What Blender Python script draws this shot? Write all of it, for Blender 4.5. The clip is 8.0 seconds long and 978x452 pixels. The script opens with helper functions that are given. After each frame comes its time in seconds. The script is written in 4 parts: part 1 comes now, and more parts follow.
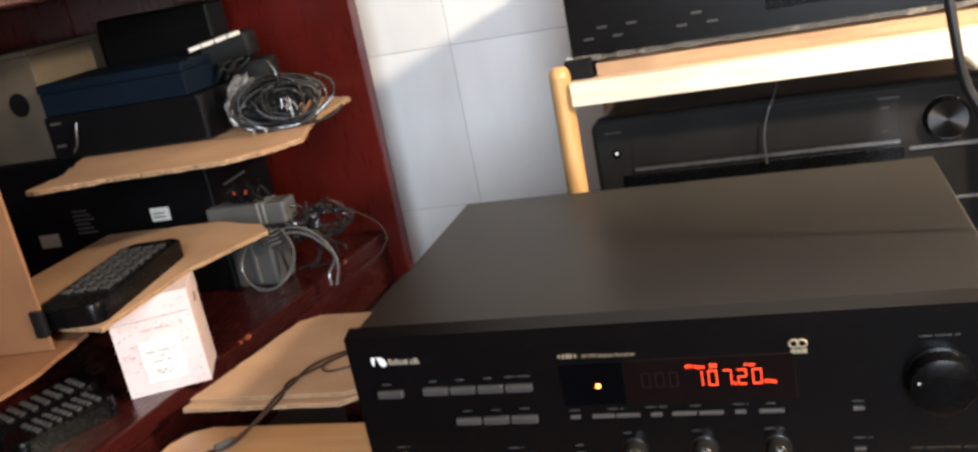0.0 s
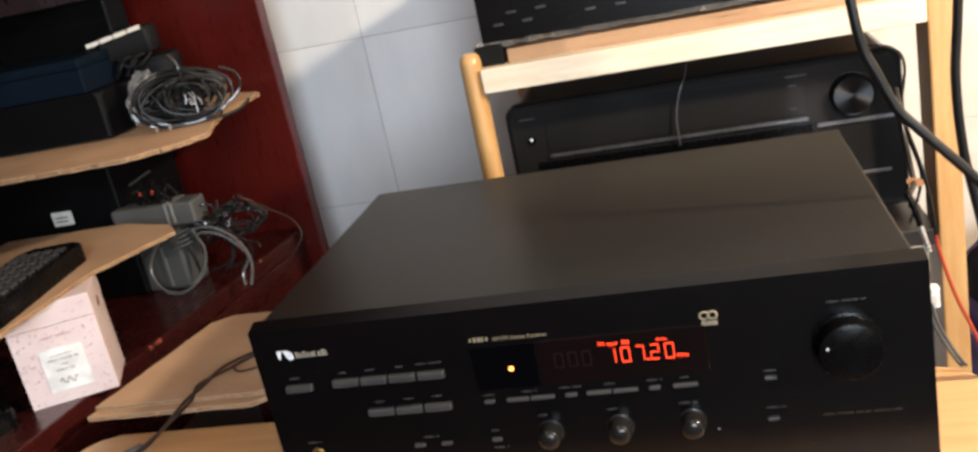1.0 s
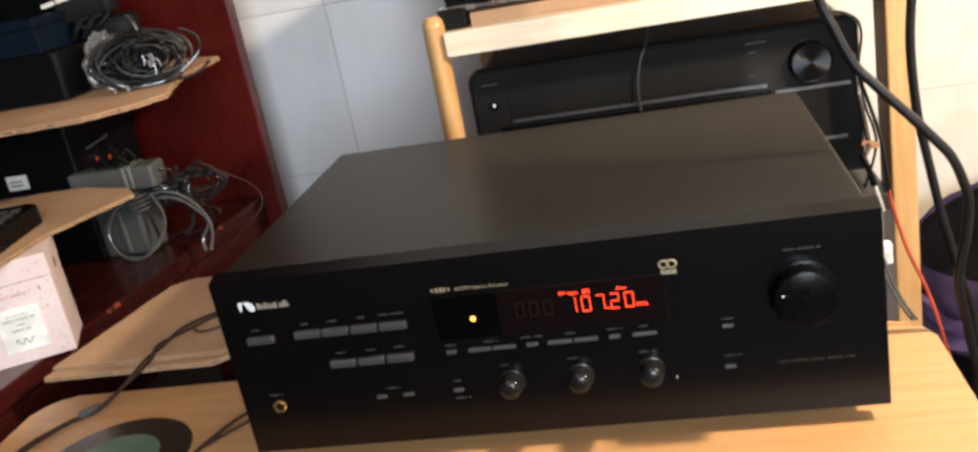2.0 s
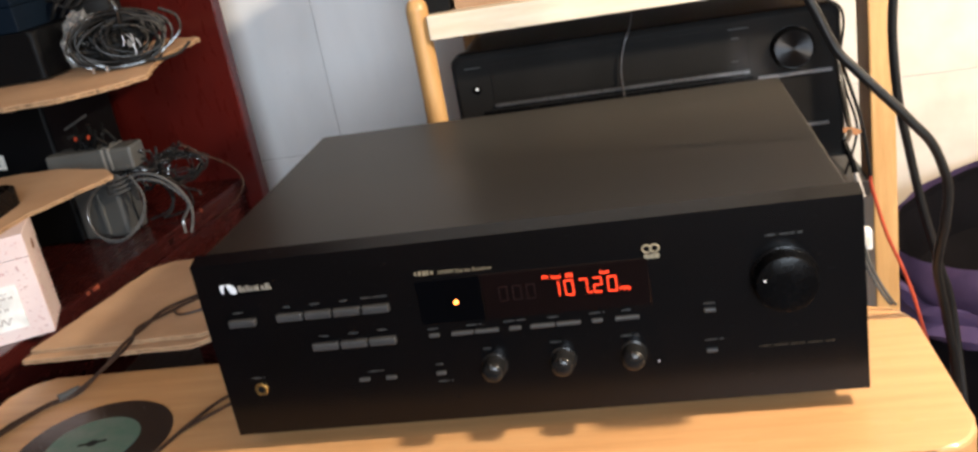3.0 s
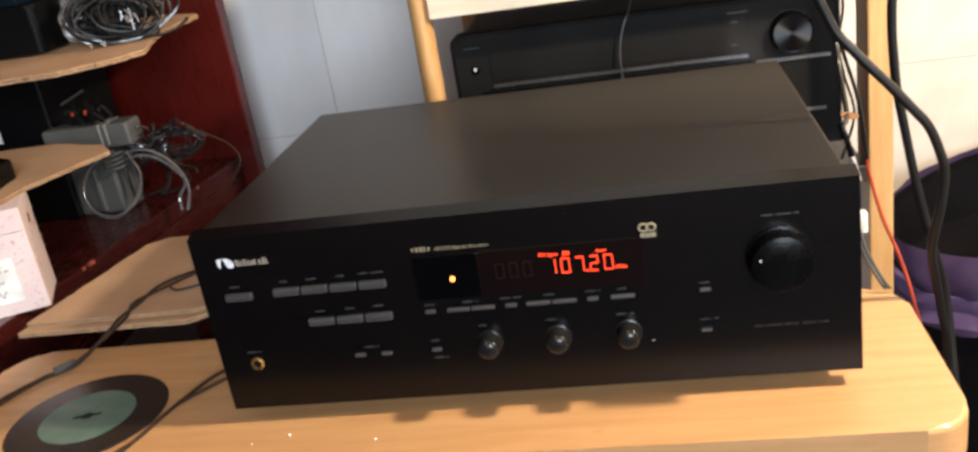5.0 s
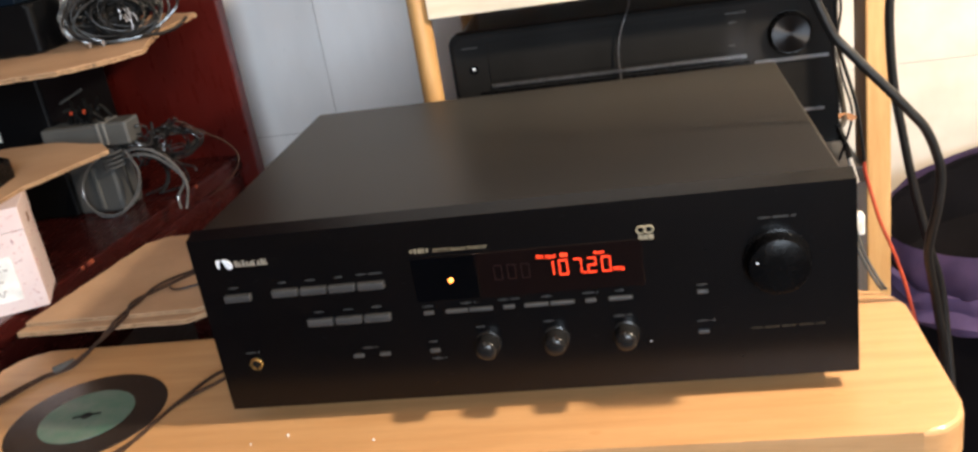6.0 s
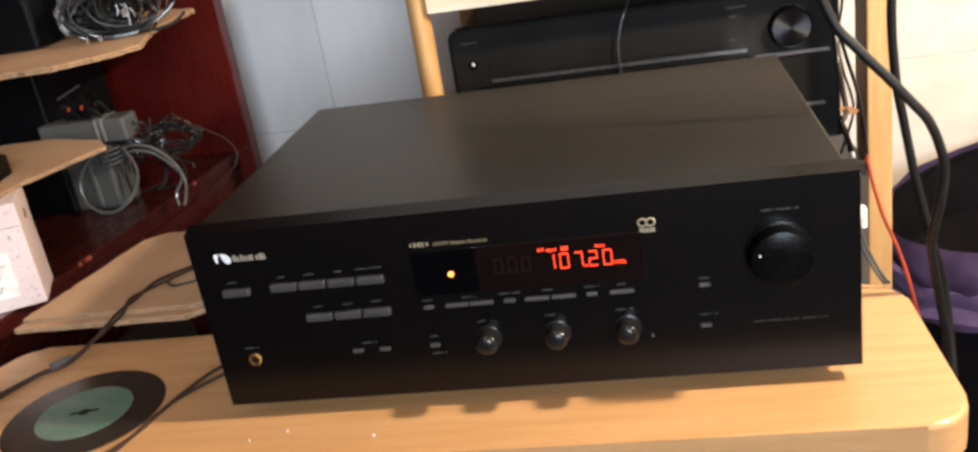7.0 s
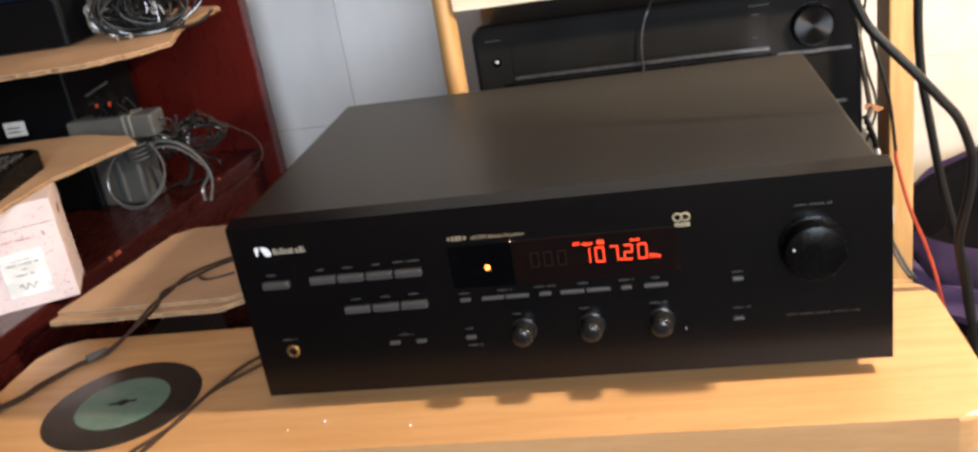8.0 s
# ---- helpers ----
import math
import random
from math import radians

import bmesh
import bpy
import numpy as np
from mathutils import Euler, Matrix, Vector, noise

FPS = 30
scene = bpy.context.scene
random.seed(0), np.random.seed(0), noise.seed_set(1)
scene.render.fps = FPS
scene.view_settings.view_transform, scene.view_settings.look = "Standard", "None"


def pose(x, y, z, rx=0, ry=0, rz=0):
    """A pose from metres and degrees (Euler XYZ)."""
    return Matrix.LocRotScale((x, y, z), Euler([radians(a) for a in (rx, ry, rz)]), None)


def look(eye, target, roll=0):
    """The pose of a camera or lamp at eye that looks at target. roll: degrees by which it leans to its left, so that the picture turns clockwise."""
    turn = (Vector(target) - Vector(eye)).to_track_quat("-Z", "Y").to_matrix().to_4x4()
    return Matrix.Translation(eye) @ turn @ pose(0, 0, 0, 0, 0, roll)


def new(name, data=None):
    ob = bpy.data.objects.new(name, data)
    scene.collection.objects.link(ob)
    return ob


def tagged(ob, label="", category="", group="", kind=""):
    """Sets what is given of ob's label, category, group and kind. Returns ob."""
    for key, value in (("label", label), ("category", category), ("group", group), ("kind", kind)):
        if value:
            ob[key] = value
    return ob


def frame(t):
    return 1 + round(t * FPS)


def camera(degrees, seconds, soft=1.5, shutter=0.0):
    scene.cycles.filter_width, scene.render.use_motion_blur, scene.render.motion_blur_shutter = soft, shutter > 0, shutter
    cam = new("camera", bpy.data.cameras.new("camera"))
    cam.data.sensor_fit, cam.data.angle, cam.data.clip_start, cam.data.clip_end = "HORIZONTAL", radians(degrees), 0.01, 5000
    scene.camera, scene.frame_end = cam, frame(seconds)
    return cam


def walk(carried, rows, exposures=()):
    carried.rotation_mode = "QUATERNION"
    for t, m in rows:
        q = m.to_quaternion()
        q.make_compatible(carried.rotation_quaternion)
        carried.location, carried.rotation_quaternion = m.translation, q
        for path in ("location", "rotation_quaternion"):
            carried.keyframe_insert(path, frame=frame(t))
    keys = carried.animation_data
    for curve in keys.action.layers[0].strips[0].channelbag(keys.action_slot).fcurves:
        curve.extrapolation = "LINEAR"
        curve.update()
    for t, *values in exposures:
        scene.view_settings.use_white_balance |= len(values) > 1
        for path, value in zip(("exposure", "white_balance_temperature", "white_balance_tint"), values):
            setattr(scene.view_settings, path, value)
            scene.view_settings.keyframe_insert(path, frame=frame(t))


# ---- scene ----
cam = camera(53.9, 8.0, soft=2.7)
PATH = [
    (0, (0.309, -0.559, 1.156), (-0.297, 1.253, 0.565), -11.1),
    (0.2, (0.324, -0.552, 1.146), (-0.245, 1.273, 0.557), -11.3),
    (0.5, (0.322, -0.546, 1.144), (-0.188, 1.289, 0.533), -11.7),
    (1, (0.319, -0.545, 1.136), (-0.15, 1.299, 0.521), -11.9),
    (1.5, (0.317, -0.55, 1.132), (-0.122, 1.298, 0.506), -11.5),
    (2, (0.317, -0.555, 1.117), (-0.08, 1.29, 0.456), -11.0),
    (3.5, (0.314, -0.555, 1.116), (-0.042, 1.282, 0.409), -10.2),
    (4, (0.314, -0.555, 1.113), (-0.041, 1.277, 0.394), -10.0),
    (4.5, (0.313, -0.557, 1.111), (-0.043, 1.273, 0.388), -9.7),
    (6, (0.314, -0.559, 1.116), (-0.038, 1.268, 0.382), -9.4),
    (6.5, (0.313, -0.557, 1.111), (-0.042, 1.27, 0.378), -9.5),
    (7, (0.312, -0.556, 1.111), (-0.038, 1.27, 0.375), -9.5),
    (7.5, (0.311, -0.557, 1.11), (-0.038, 1.269, 0.373), -9.5),
    (7.7, (0.311, -0.558, 1.109), (-0.043, 1.265, 0.368), -9.4),
    (7.8, (0.308, -0.561, 1.11), (-0.048, 1.262, 0.368), -9.5),
    (7.9, (0.309, -0.563, 1.111), (-0.069, 1.257, 0.373), -9.7),
    (8, (0.294, -0.57, 1.116), (-0.068, 1.253, 0.378), -9.5),
]
walk(cam, [(t, look(eye, target, roll)) for t, eye, target, roll in PATH],
     [(0, 0.44), (0.5, 0.17), (1.2, 0.05), (4, 0.13), (7.5, 0.14), (8, 0.22)])

# ---- light and exposure ----
world = bpy.data.worlds.new("world")
world.use_nodes = True
scene.world = world
sky = world.node_tree.nodes.new("ShaderNodeTexSky")
sky.sky_type, sky.sun_disc = "NISHITA", False
sky.sun_elevation, sky.sun_rotation = radians(25), radians(120)
world.node_tree.links.new(sky.outputs["Color"], world.node_tree.nodes["Background"].inputs["Color"])
world.node_tree.nodes["Background"].inputs["Strength"].default_value = 0.1
scene.view_settings.exposure = 0.0

bulb = bpy.data.lights.new("warm_bulb", "POINT")
bulb.energy, bulb.color, bulb.shadow_soft_size = 82, (1.0, 0.83, 0.63), 0.035
new("warm_bulb", bulb).location = (1.02, -0.05, 1.475)

# cool fill added behind the camera, at an unseen window, to lift the shade
daylight = bpy.data.lights.new("daylight_fill", "AREA")
daylight.shape, daylight.size, daylight.size_y = "RECTANGLE", 0.9, 1.1
daylight.energy, daylight.color = 72, (0.77, 0.88, 1.0)
new("daylight_fill", daylight).matrix_world = look((0.85, -2.24, 1.55), (0.3, 0, 1.25))


# ---- materials ----
def material(name, base, second=None, rough=0.5, metal=0.0, scale=20.0, stretch=(1, 1, 1), bump=0.1, fine=0.0,
             coat=0.0, spread=(0.35, 0.65), random_tone=0.0, spec=0.5, rough_var=0.12, bump_scale=None):
    """Two-scale procedural surface: a broad stain noise and a fine grain noise, with bump."""
    m = bpy.data.materials.new(name)
    m.use_nodes = True
    nt = m.node_tree
    n, l = nt.nodes, nt.links
    b = n["Principled BSDF"]
    second = second or tuple(c * 0.75 for c in base)
    co = n.new("ShaderNodeTexCoord")
    mp = n.new("ShaderNodeMapping")
    mp.inputs["Scale"].default_value = stretch
    l.new(co.outputs["Object"], mp.inputs["Vector"])
    broad, grain = n.new("ShaderNodeTexNoise"), n.new("ShaderNodeTexNoise")
    broad.inputs["Scale"].default_value, broad.inputs["Detail"].default_value = scale, 5
    grain.inputs["Scale"].default_value, grain.inputs["Detail"].default_value = bump_scale or scale * 9, 4
    for t in (broad, grain):
        l.new(mp.outputs["Vector"], t.inputs["Vector"])
    ramp = n.new("ShaderNodeValToRGB")
    ramp.color_ramp.elements[0].position, ramp.color_ramp.elements[1].position = spread
    ramp.color_ramp.elements[0].color, ramp.color_ramp.elements[1].color = (*base, 1), (*second, 1)
    l.new(broad.outputs["Fac"], ramp.inputs["Fac"])
    col = ramp.outputs["Color"]
    if fine:
        mx = n.new("ShaderNodeMix")
        mx.data_type, mx.blend_type = "RGBA", "MULTIPLY"
        mx.inputs["Factor"].default_value = fine
        l.new(col, mx.inputs["A"])
        l.new(grain.outputs["Fac"], mx.inputs["B"])
        col = mx.outputs["Result"]
    if random_tone:
        info, hsv, ma = n.new("ShaderNodeObjectInfo"), n.new("ShaderNodeHueSaturation"), n.new("ShaderNodeMapRange")
        ma.inputs["To Min"].default_value, ma.inputs["To Max"].default_value = 1 - random_tone, 1 + random_tone
        l.new(info.outputs["Random"], ma.inputs["Value"])
        l.new(ma.outputs["Result"], hsv.inputs["Value"])
        l.new(col, hsv.inputs["Color"])
        col = hsv.outputs["Color"]
    l.new(col, b.inputs["Base Color"])
    rr = n.new("ShaderNodeMapRange")
    rr.inputs["To Min"].default_value, rr.inputs["To Max"].default_value = max(0.02, rough - rough_var), min(1, rough + rough_var)
    l.new(grain.outputs["Fac"], rr.inputs["Value"])
    l.new(rr.outputs["Result"], b.inputs["Roughness"])
    b.inputs["Metallic"].default_value, b.inputs["Coat Weight"].default_value = metal, coat
    b.inputs["Coat Roughness"].default_value = 0.15
    b.inputs["Specular IOR Level"].default_value = spec
    if bump:
        bp = n.new("ShaderNodeBump")
        bp.inputs["Strength"].default_value, bp.inputs["Distance"].default_value = bump, 0.001
        l.new(grain.outputs["Fac"], bp.inputs["Height"])
        l.new(bp.outputs["Normal"], b.inputs["Normal"])
    return m


def glowing(name, color, strength):
    m = bpy.data.materials.new(name)
    m.use_nodes = True
    b = m.node_tree.nodes["Principled BSDF"]
    b.inputs["Base Color"].default_value = (*color, 1)
    b.inputs["Emission Color"].default_value = (*color, 1)
    b.inputs["Emission Strength"].default_value = strength
    return m


def clear(name, color, rough=0.05, alpha=0.35):
    m = material(name, color, rough=rough, scale=40, bump=0.15, rough_var=0.03)
    m.node_tree.nodes["Principled BSDF"].inputs["Transmission Weight"].default_value = 1 - alpha
    return m


PINE = material("pale_pine", (0.60, 0.335, 0.150), (0.53, 0.282, 0.118), rough=0.42, scale=7, stretch=(1.2, 14, 14), bump=0.12, fine=0.2, coat=0.15)
PINE_MARK = material("smudged_pine", (0.49, 0.255, 0.105), (0.54, 0.29, 0.124), rough=0.5, scale=60, bump=0.1)
PINE_UP = material("pine_upright", (0.64, 0.38, 0.155), (0.52, 0.28, 0.10), rough=0.42, scale=7, stretch=(14, 14, 1.2), bump=0.12, fine=0.25, coat=0.15)
PINE_RAW = material("planed_pine", (0.80, 0.71, 0.57), (0.73, 0.62, 0.46), rough=0.6, scale=8, stretch=(1.2, 14, 14), bump=0.15, fine=0.2)
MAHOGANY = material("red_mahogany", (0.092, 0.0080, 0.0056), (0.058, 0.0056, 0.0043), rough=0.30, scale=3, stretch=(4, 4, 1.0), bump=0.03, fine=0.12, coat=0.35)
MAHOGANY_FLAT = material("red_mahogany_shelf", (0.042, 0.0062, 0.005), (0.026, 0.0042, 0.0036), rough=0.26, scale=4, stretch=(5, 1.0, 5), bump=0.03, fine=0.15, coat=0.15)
EDGE = material("worn_edge", (0.30, 0.07, 0.03), (0.10, 0.012, 0.01), rough=0.5, scale=60, bump=0.3)
TILE = material("glazed_wall_tile", (0.74, 0.745, 0.75), (0.61, 0.612, 0.615), rough=0.32, scale=5, stretch=(2.2, 2.2, 0.8), bump=0.04, random_tone=0.03, spread=(0.25, 0.75))
TILE_BEIGE = material("beige_patterned_tile", (0.71, 0.645, 0.56), (0.58, 0.51, 0.43), rough=0.4, scale=16, bump=0.05, random_tone=0.03, spread=(0.3, 0.75))
GROUT = material("grout", (0.42, 0.42, 0.42), rough=0.9, scale=30)
# unseen walls and ceiling: brown chosen so their bounce warms and dims the shade
BOUNCE_PLASTER = material("bounce_plaster", (0.36, 0.255, 0.17), (0.31, 0.22, 0.145), rough=0.85, scale=3, bump=0.2)
FLOOR = material("floor_board", (0.055, 0.036, 0.028), (0.036, 0.024, 0.019), rough=0.5, scale=6, stretch=(1, 8, 8))
CARD = material("corrugated_cardboard", (0.47, 0.29, 0.165), (0.39, 0.23, 0.125), rough=0.85, scale=14, bump=0.2, fine=0.2, bump_scale=260)
CARD_EDGE = material("torn_cardboard_edge", (0.36, 0.225, 0.12), (0.17, 0.10, 0.05), rough=0.95, scale=160, bump=0.5)
CARD_DARK = material("aged_brown_cardboard", (0.20, 0.088, 0.034), (0.16, 0.068, 0.026), rough=0.8, scale=12, bump=0.2)
COVER = material("satin_black_steel", (0.0112, 0.0095, 0.0083), (0.0092, 0.0079, 0.0070), spec=0.068, rough=0.30, scale=9, bump=0, bump_scale=40, rough_var=0.0)
FACE = material("brushed_black_aluminium", (0.0017, 0.0017, 0.0022), (0.0013, 0.0013, 0.0017), spec=0.28, rough=0.27, scale=20, stretch=(0.6, 2, 2), bump=0, rough_var=0.01)
BLACK = material("black_plastic", (0.0026, 0.0026, 0.0029), (0.002, 0.002, 0.0023), spec=0.13, rough=0.26, scale=30, bump=0.08)
GLOSS = material("glossy_black_plastic", (0.0150, 0.0145, 0.0142), (0.0115, 0.0112, 0.011), spec=0.2, rough=0.17, scale=12, bump=0.02, rough_var=0.03)
MATTE = material("matt_black_plastic", (0.0052, 0.0051, 0.0050), (0.0040, 0.0040, 0.0039), spec=0.15, rough=0.55, scale=30, bump=0.2)
BUTTON = material("grey_button", (0.043, 0.042, 0.042), (0.034, 0.034, 0.034), rough=0.4, scale=60, bump=0.05)
GREY = material("grey_plastic", (0.085, 0.084, 0.078), (0.065, 0.064, 0.060), rough=0.42, scale=20, bump=0.1)
GREY_PALE = material("pale_grey_plastic", (0.19, 0.185, 0.17), (0.15, 0.146, 0.135), rough=0.35, scale=20, bump=0.1)
GREY_MID = material("dusty_grey_plastic", (0.062, 0.061, 0.057), (0.046, 0.045, 0.043), rough=0.35, scale=20, bump=0.1)
SILVER = material("bright_silver", (0.75, 0.76, 0.78), rough=0.3, metal=0.9, scale=50, bump=0.02)
STEEL = material("dark_brushed_steel", (0.32, 0.32, 0.33), rough=0.3, metal=0.9, scale=50, bump=0.05)
GOLD = material("gilt_brass", (0.75, 0.52, 0.20), rough=0.28, metal=0.95, scale=60, bump=0.03)
PRINT = material("grey_print", (0.04, 0.04, 0.04), rough=0.6, scale=80, bump=0)
CAPTION_DIM = material("faded_print", (0.035, 0.028, 0.02), rough=0.7, scale=80, bump=0, spec=0.1)
BRAND = material("brand_print", (0.27, 0.235, 0.185), rough=0.5, scale=80, bump=0)
PRINT_GOLD = material("gilt_print", (0.24, 0.195, 0.125), rough=0.5, scale=80, bump=0)
EMBLEM_GOLD = material("gilt_emblem_print", (0.33, 0.275, 0.18), rough=0.5, scale=80, bump=0)
WHITE = material("white_print", (0.82, 0.84, 0.88), rough=0.35, scale=80, bump=0)
LABEL = material("off_white_paper", (0.66, 0.63, 0.56), (0.56, 0.53, 0.47), rough=0.8, scale=60)
# display glass base is reddened to hold the glow around the lit figures
WINDOW = material("glow_red_display_glass", (0.0046, 0.0020, 0.0021), (0.0038, 0.0017, 0.0018), spec=0.28, rough=0.22, scale=20, bump=0, rough_var=0.03)
WINDOW_DARK = material("dark_sensor_glass", (0.0015, 0.0017, 0.0024), spec=0.12, rough=0.12, scale=20, bump=0, rough_var=0.03)
SEGMENT_OFF = material("unlit_segments", (0.013, 0.0026, 0.0022), rough=0.5, scale=80, bump=0, spec=0.2)
TONE = material("charcoal_knob_plastic", (0.0105, 0.0102, 0.010), (0.008, 0.0078, 0.0077), spec=0.35, rough=0.22, scale=30, bump=0.05, rough_var=0.05)
CASE = material("lacquered_case_steel", (0.042, 0.040, 0.038), (0.034, 0.0325, 0.031), spec=0.5, rough=0.24, scale=14, bump=0.02, rough_var=0.03)
RED_GLOW = glowing("red_segments", (1.0, 0.055, 0.014), 2.1)
LED_GLOW = glowing("orange_led", (1.0, 0.25, 0.045), 6.0)
PINK = material("pale_pink_card", (0.66, 0.545, 0.53), (0.62, 0.50, 0.49), rough=0.55, scale=30, bump=0.05)
LABEL_PRINT = material("pale_grey_print", (0.40, 0.36, 0.345), rough=0.7, scale=80, bump=0)
PINK_DOT = material("rose_print", (0.56, 0.33, 0.33), rough=0.6, scale=90, bump=0)
PAPER = material("white_paper", (0.80, 0.79, 0.76), rough=0.7, scale=60, bump=0.05)
CABLE = material("black_rubber_cable", (0.0085, 0.008, 0.008), (0.0055, 0.0055, 0.0055), rough=0.40, spec=0.35, scale=60, bump=0.15)
LEAD_DULL = material("dull_grey_lead", (0.060, 0.058, 0.054), (0.042, 0.041, 0.038), rough=0.3, scale=60, bump=0.1)
UNIT = material("black_unit_enamel", (0.0036, 0.0037, 0.0042), (0.0027, 0.0028, 0.0032), spec=0.10, rough=0.4, scale=24, bump=0.1)
CABLE_SHINY = material("shiny_dark_cable", (0.018, 0.017, 0.017), (0.011, 0.011, 0.011), rough=0.13, scale=60, bump=0.05, coat=0.3)
CABLE_BROWN = material("dusty_dark_cable", (0.046, 0.022, 0.013), (0.028, 0.014, 0.009), spec=0.25, rough=0.5, scale=60, bump=0.15)
# on low_board this dark brown includes the shade cast by the cardboard
UMBER = material("darkened_umber_board", (0.024, 0.017, 0.013), (0.016, 0.011, 0.009), rough=0.45, scale=6, stretch=(5, 1, 5), bump=0.05)
CABLE_GREY = material("grey_cable", (0.10, 0.10, 0.098), (0.07, 0.07, 0.069), rough=0.09, scale=60, bump=0.1, coat=0.7)
CABLE_RED = material("red_cable", (0.42, 0.055, 0.020), (0.30, 0.035, 0.015), rough=0.5, scale=60, bump=0.1)
FILM = clear("clear_plastic_film", (0.80, 0.82, 0.83), 0.06, 0.12)
DISC = material("dark_disc_print", (0.030, 0.022, 0.019), (0.021, 0.016, 0.014), rough=0.22, scale=25, bump=0.02)
DISC_GREEN = material("green_disc_label", (0.085, 0.185, 0.135), (0.155, 0.215, 0.175), rough=0.4, scale=70, bump=0.05, fine=0.45)
PURPLE = material("purple_fabric", (0.135, 0.090, 0.190), (0.082, 0.054, 0.122), rough=0.8, scale=18, bump=0.4, bump_scale=500, spec=0.2)
NYLON = material("black_nylon", (0.0042, 0.0036, 0.0048), (0.0028, 0.0024, 0.0032), rough=0.75, scale=18, bump=0.4, bump_scale=500, spec=0.08)


# ---- building helpers ----
def bm_box(x0, x1, y0, y1, z0, z1, bevel=0.0, seg=2, bm=None):
    bm = bm or bmesh.new()
    made = bmesh.ops.create_cube(bm, size=1.0, matrix=Matrix.Translation(((x0 + x1) / 2, (y0 + y1) / 2, (z0 + z1) / 2))
                                 @ Matrix.Diagonal((x1 - x0, y1 - y0, z1 - z0, 1)))
    if bevel:
        edges = list({e for v in made["verts"] for e in v.link_edges})
        bmesh.ops.bevel(bm, geom=edges, offset=bevel, segments=seg, profile=0.5, affect="EDGES")
    return bm


def bm_prism(points, z0, z1, bevel=0.0, bm=None):
    """A flat plate with the outline given in plan."""
    bm = bm or bmesh.new()
    low = [bm.verts.new((x, y, z0)) for x, y in points]
    high = [bm.verts.new((x, y, z1)) for x, y in points]
    bm.faces.new(low[::-1])
    top = bm.faces.new(high)
    k = len(points)
    for i in range(k):
        bm.faces.new((low[i], low[(i + 1) % k], high[(i + 1) % k], high[i]))
    if bevel:
        bmesh.ops.bevel(bm, geom=list(top.edges), offset=bevel, segments=2, profile=0.5, affect="EDGES")
    bmesh.ops.recalc_face_normals(bm, faces=bm.faces)
    return bm


def bm_lathe(profile, centre, axis="Y-", n=40, bm=None):
    """Turn a profile of (radius, height) about an axis through centre. Y-: heights run towards the viewer."""
    bm = bm or bmesh.new()
    rings = []
    for r, h in profile:
        ring = []
        for i in range(n):
            a = 2 * math.pi * i / n
            p = (r * math.cos(a), -h, r * math.sin(a)) if axis == "Y-" else (r * math.cos(a), r * math.sin(a), h)
            ring.append(bm.verts.new(Vector(centre) + Vector(p)))
        rings.append(ring)
    for a, b in zip(rings, rings[1:]):
        for i in range(n):
            bm.faces.new((a[i], a[(i + 1) % n], b[(i + 1) % n], b[i]))
    bm.faces.new(rings[0][::-1])
    bm.faces.new(rings[-1])
    bmesh.ops.recalc_face_normals(bm, faces=bm.faces)
    return bm


def spline(points, steps=8, closed=False):
    p = [Vector(q) for q in points]
    k = len(p)
    out = []
    for i in range(k if closed else k - 1):
        if closed:
            a, b, c, d = p[i - 1], p[i], p[(i + 1) % k], p[(i + 2) % k]
        else:
            a, b, c, d = p[max(i - 1, 0)], p[i], p[i + 1], p[min(i + 2, k - 1)]
        for s in range(steps):
            t = s / steps
            out.append(0.5 * (2 * b + (c - a) * t + (2 * a - 5 * b + 4 * c - d) * t * t + (3 * b - a - 3 * c + d) * t ** 3))
    if not closed:
        out.append(p[-1])
    return out


def bm_tube(points, r, n=8, steps=8, closed=False, bm=None, smooth=True):
    bm = bm or bmesh.new()
    line = spline(points, steps, closed) if smooth else [Vector(q) for q in points]
    rings, side = [], None
    k = len(line)
    for i, q in enumerate(line):
        d = (line[(i + 1) % k] - line[i - 1]) if closed or 0 < i < k - 1 else (line[min(i + 1, k - 1)] - line[max(i - 1, 0)])
        d.normalize()
        if side is None:
            side = d.orthogonal().normalized()
        side = (side - d * side.dot(d)).normalized()
        up = d.cross(side)
        rings.append([bm.verts.new(q + r * (math.cos(2 * math.pi * j / n) * side + math.sin(2 * math.pi * j / n) * up)) for j in range(n)])
    for i in range(k if closed else k - 1):
        a, b = rings[i], rings[(i + 1) % k]
        for j in range(n):
            bm.faces.new((a[j], a[(j + 1) % n], b[(j + 1) % n], b[j]))
    if not closed:
        bm.faces.new(rings[0][::-1])
        bm.faces.new(rings[-1])
    bmesh.ops.recalc_face_normals(bm, faces=bm.faces)
    return bm


def turned(bm, m):
    bmesh.ops.transform(bm, matrix=m, verts=bm.verts)
    return bm


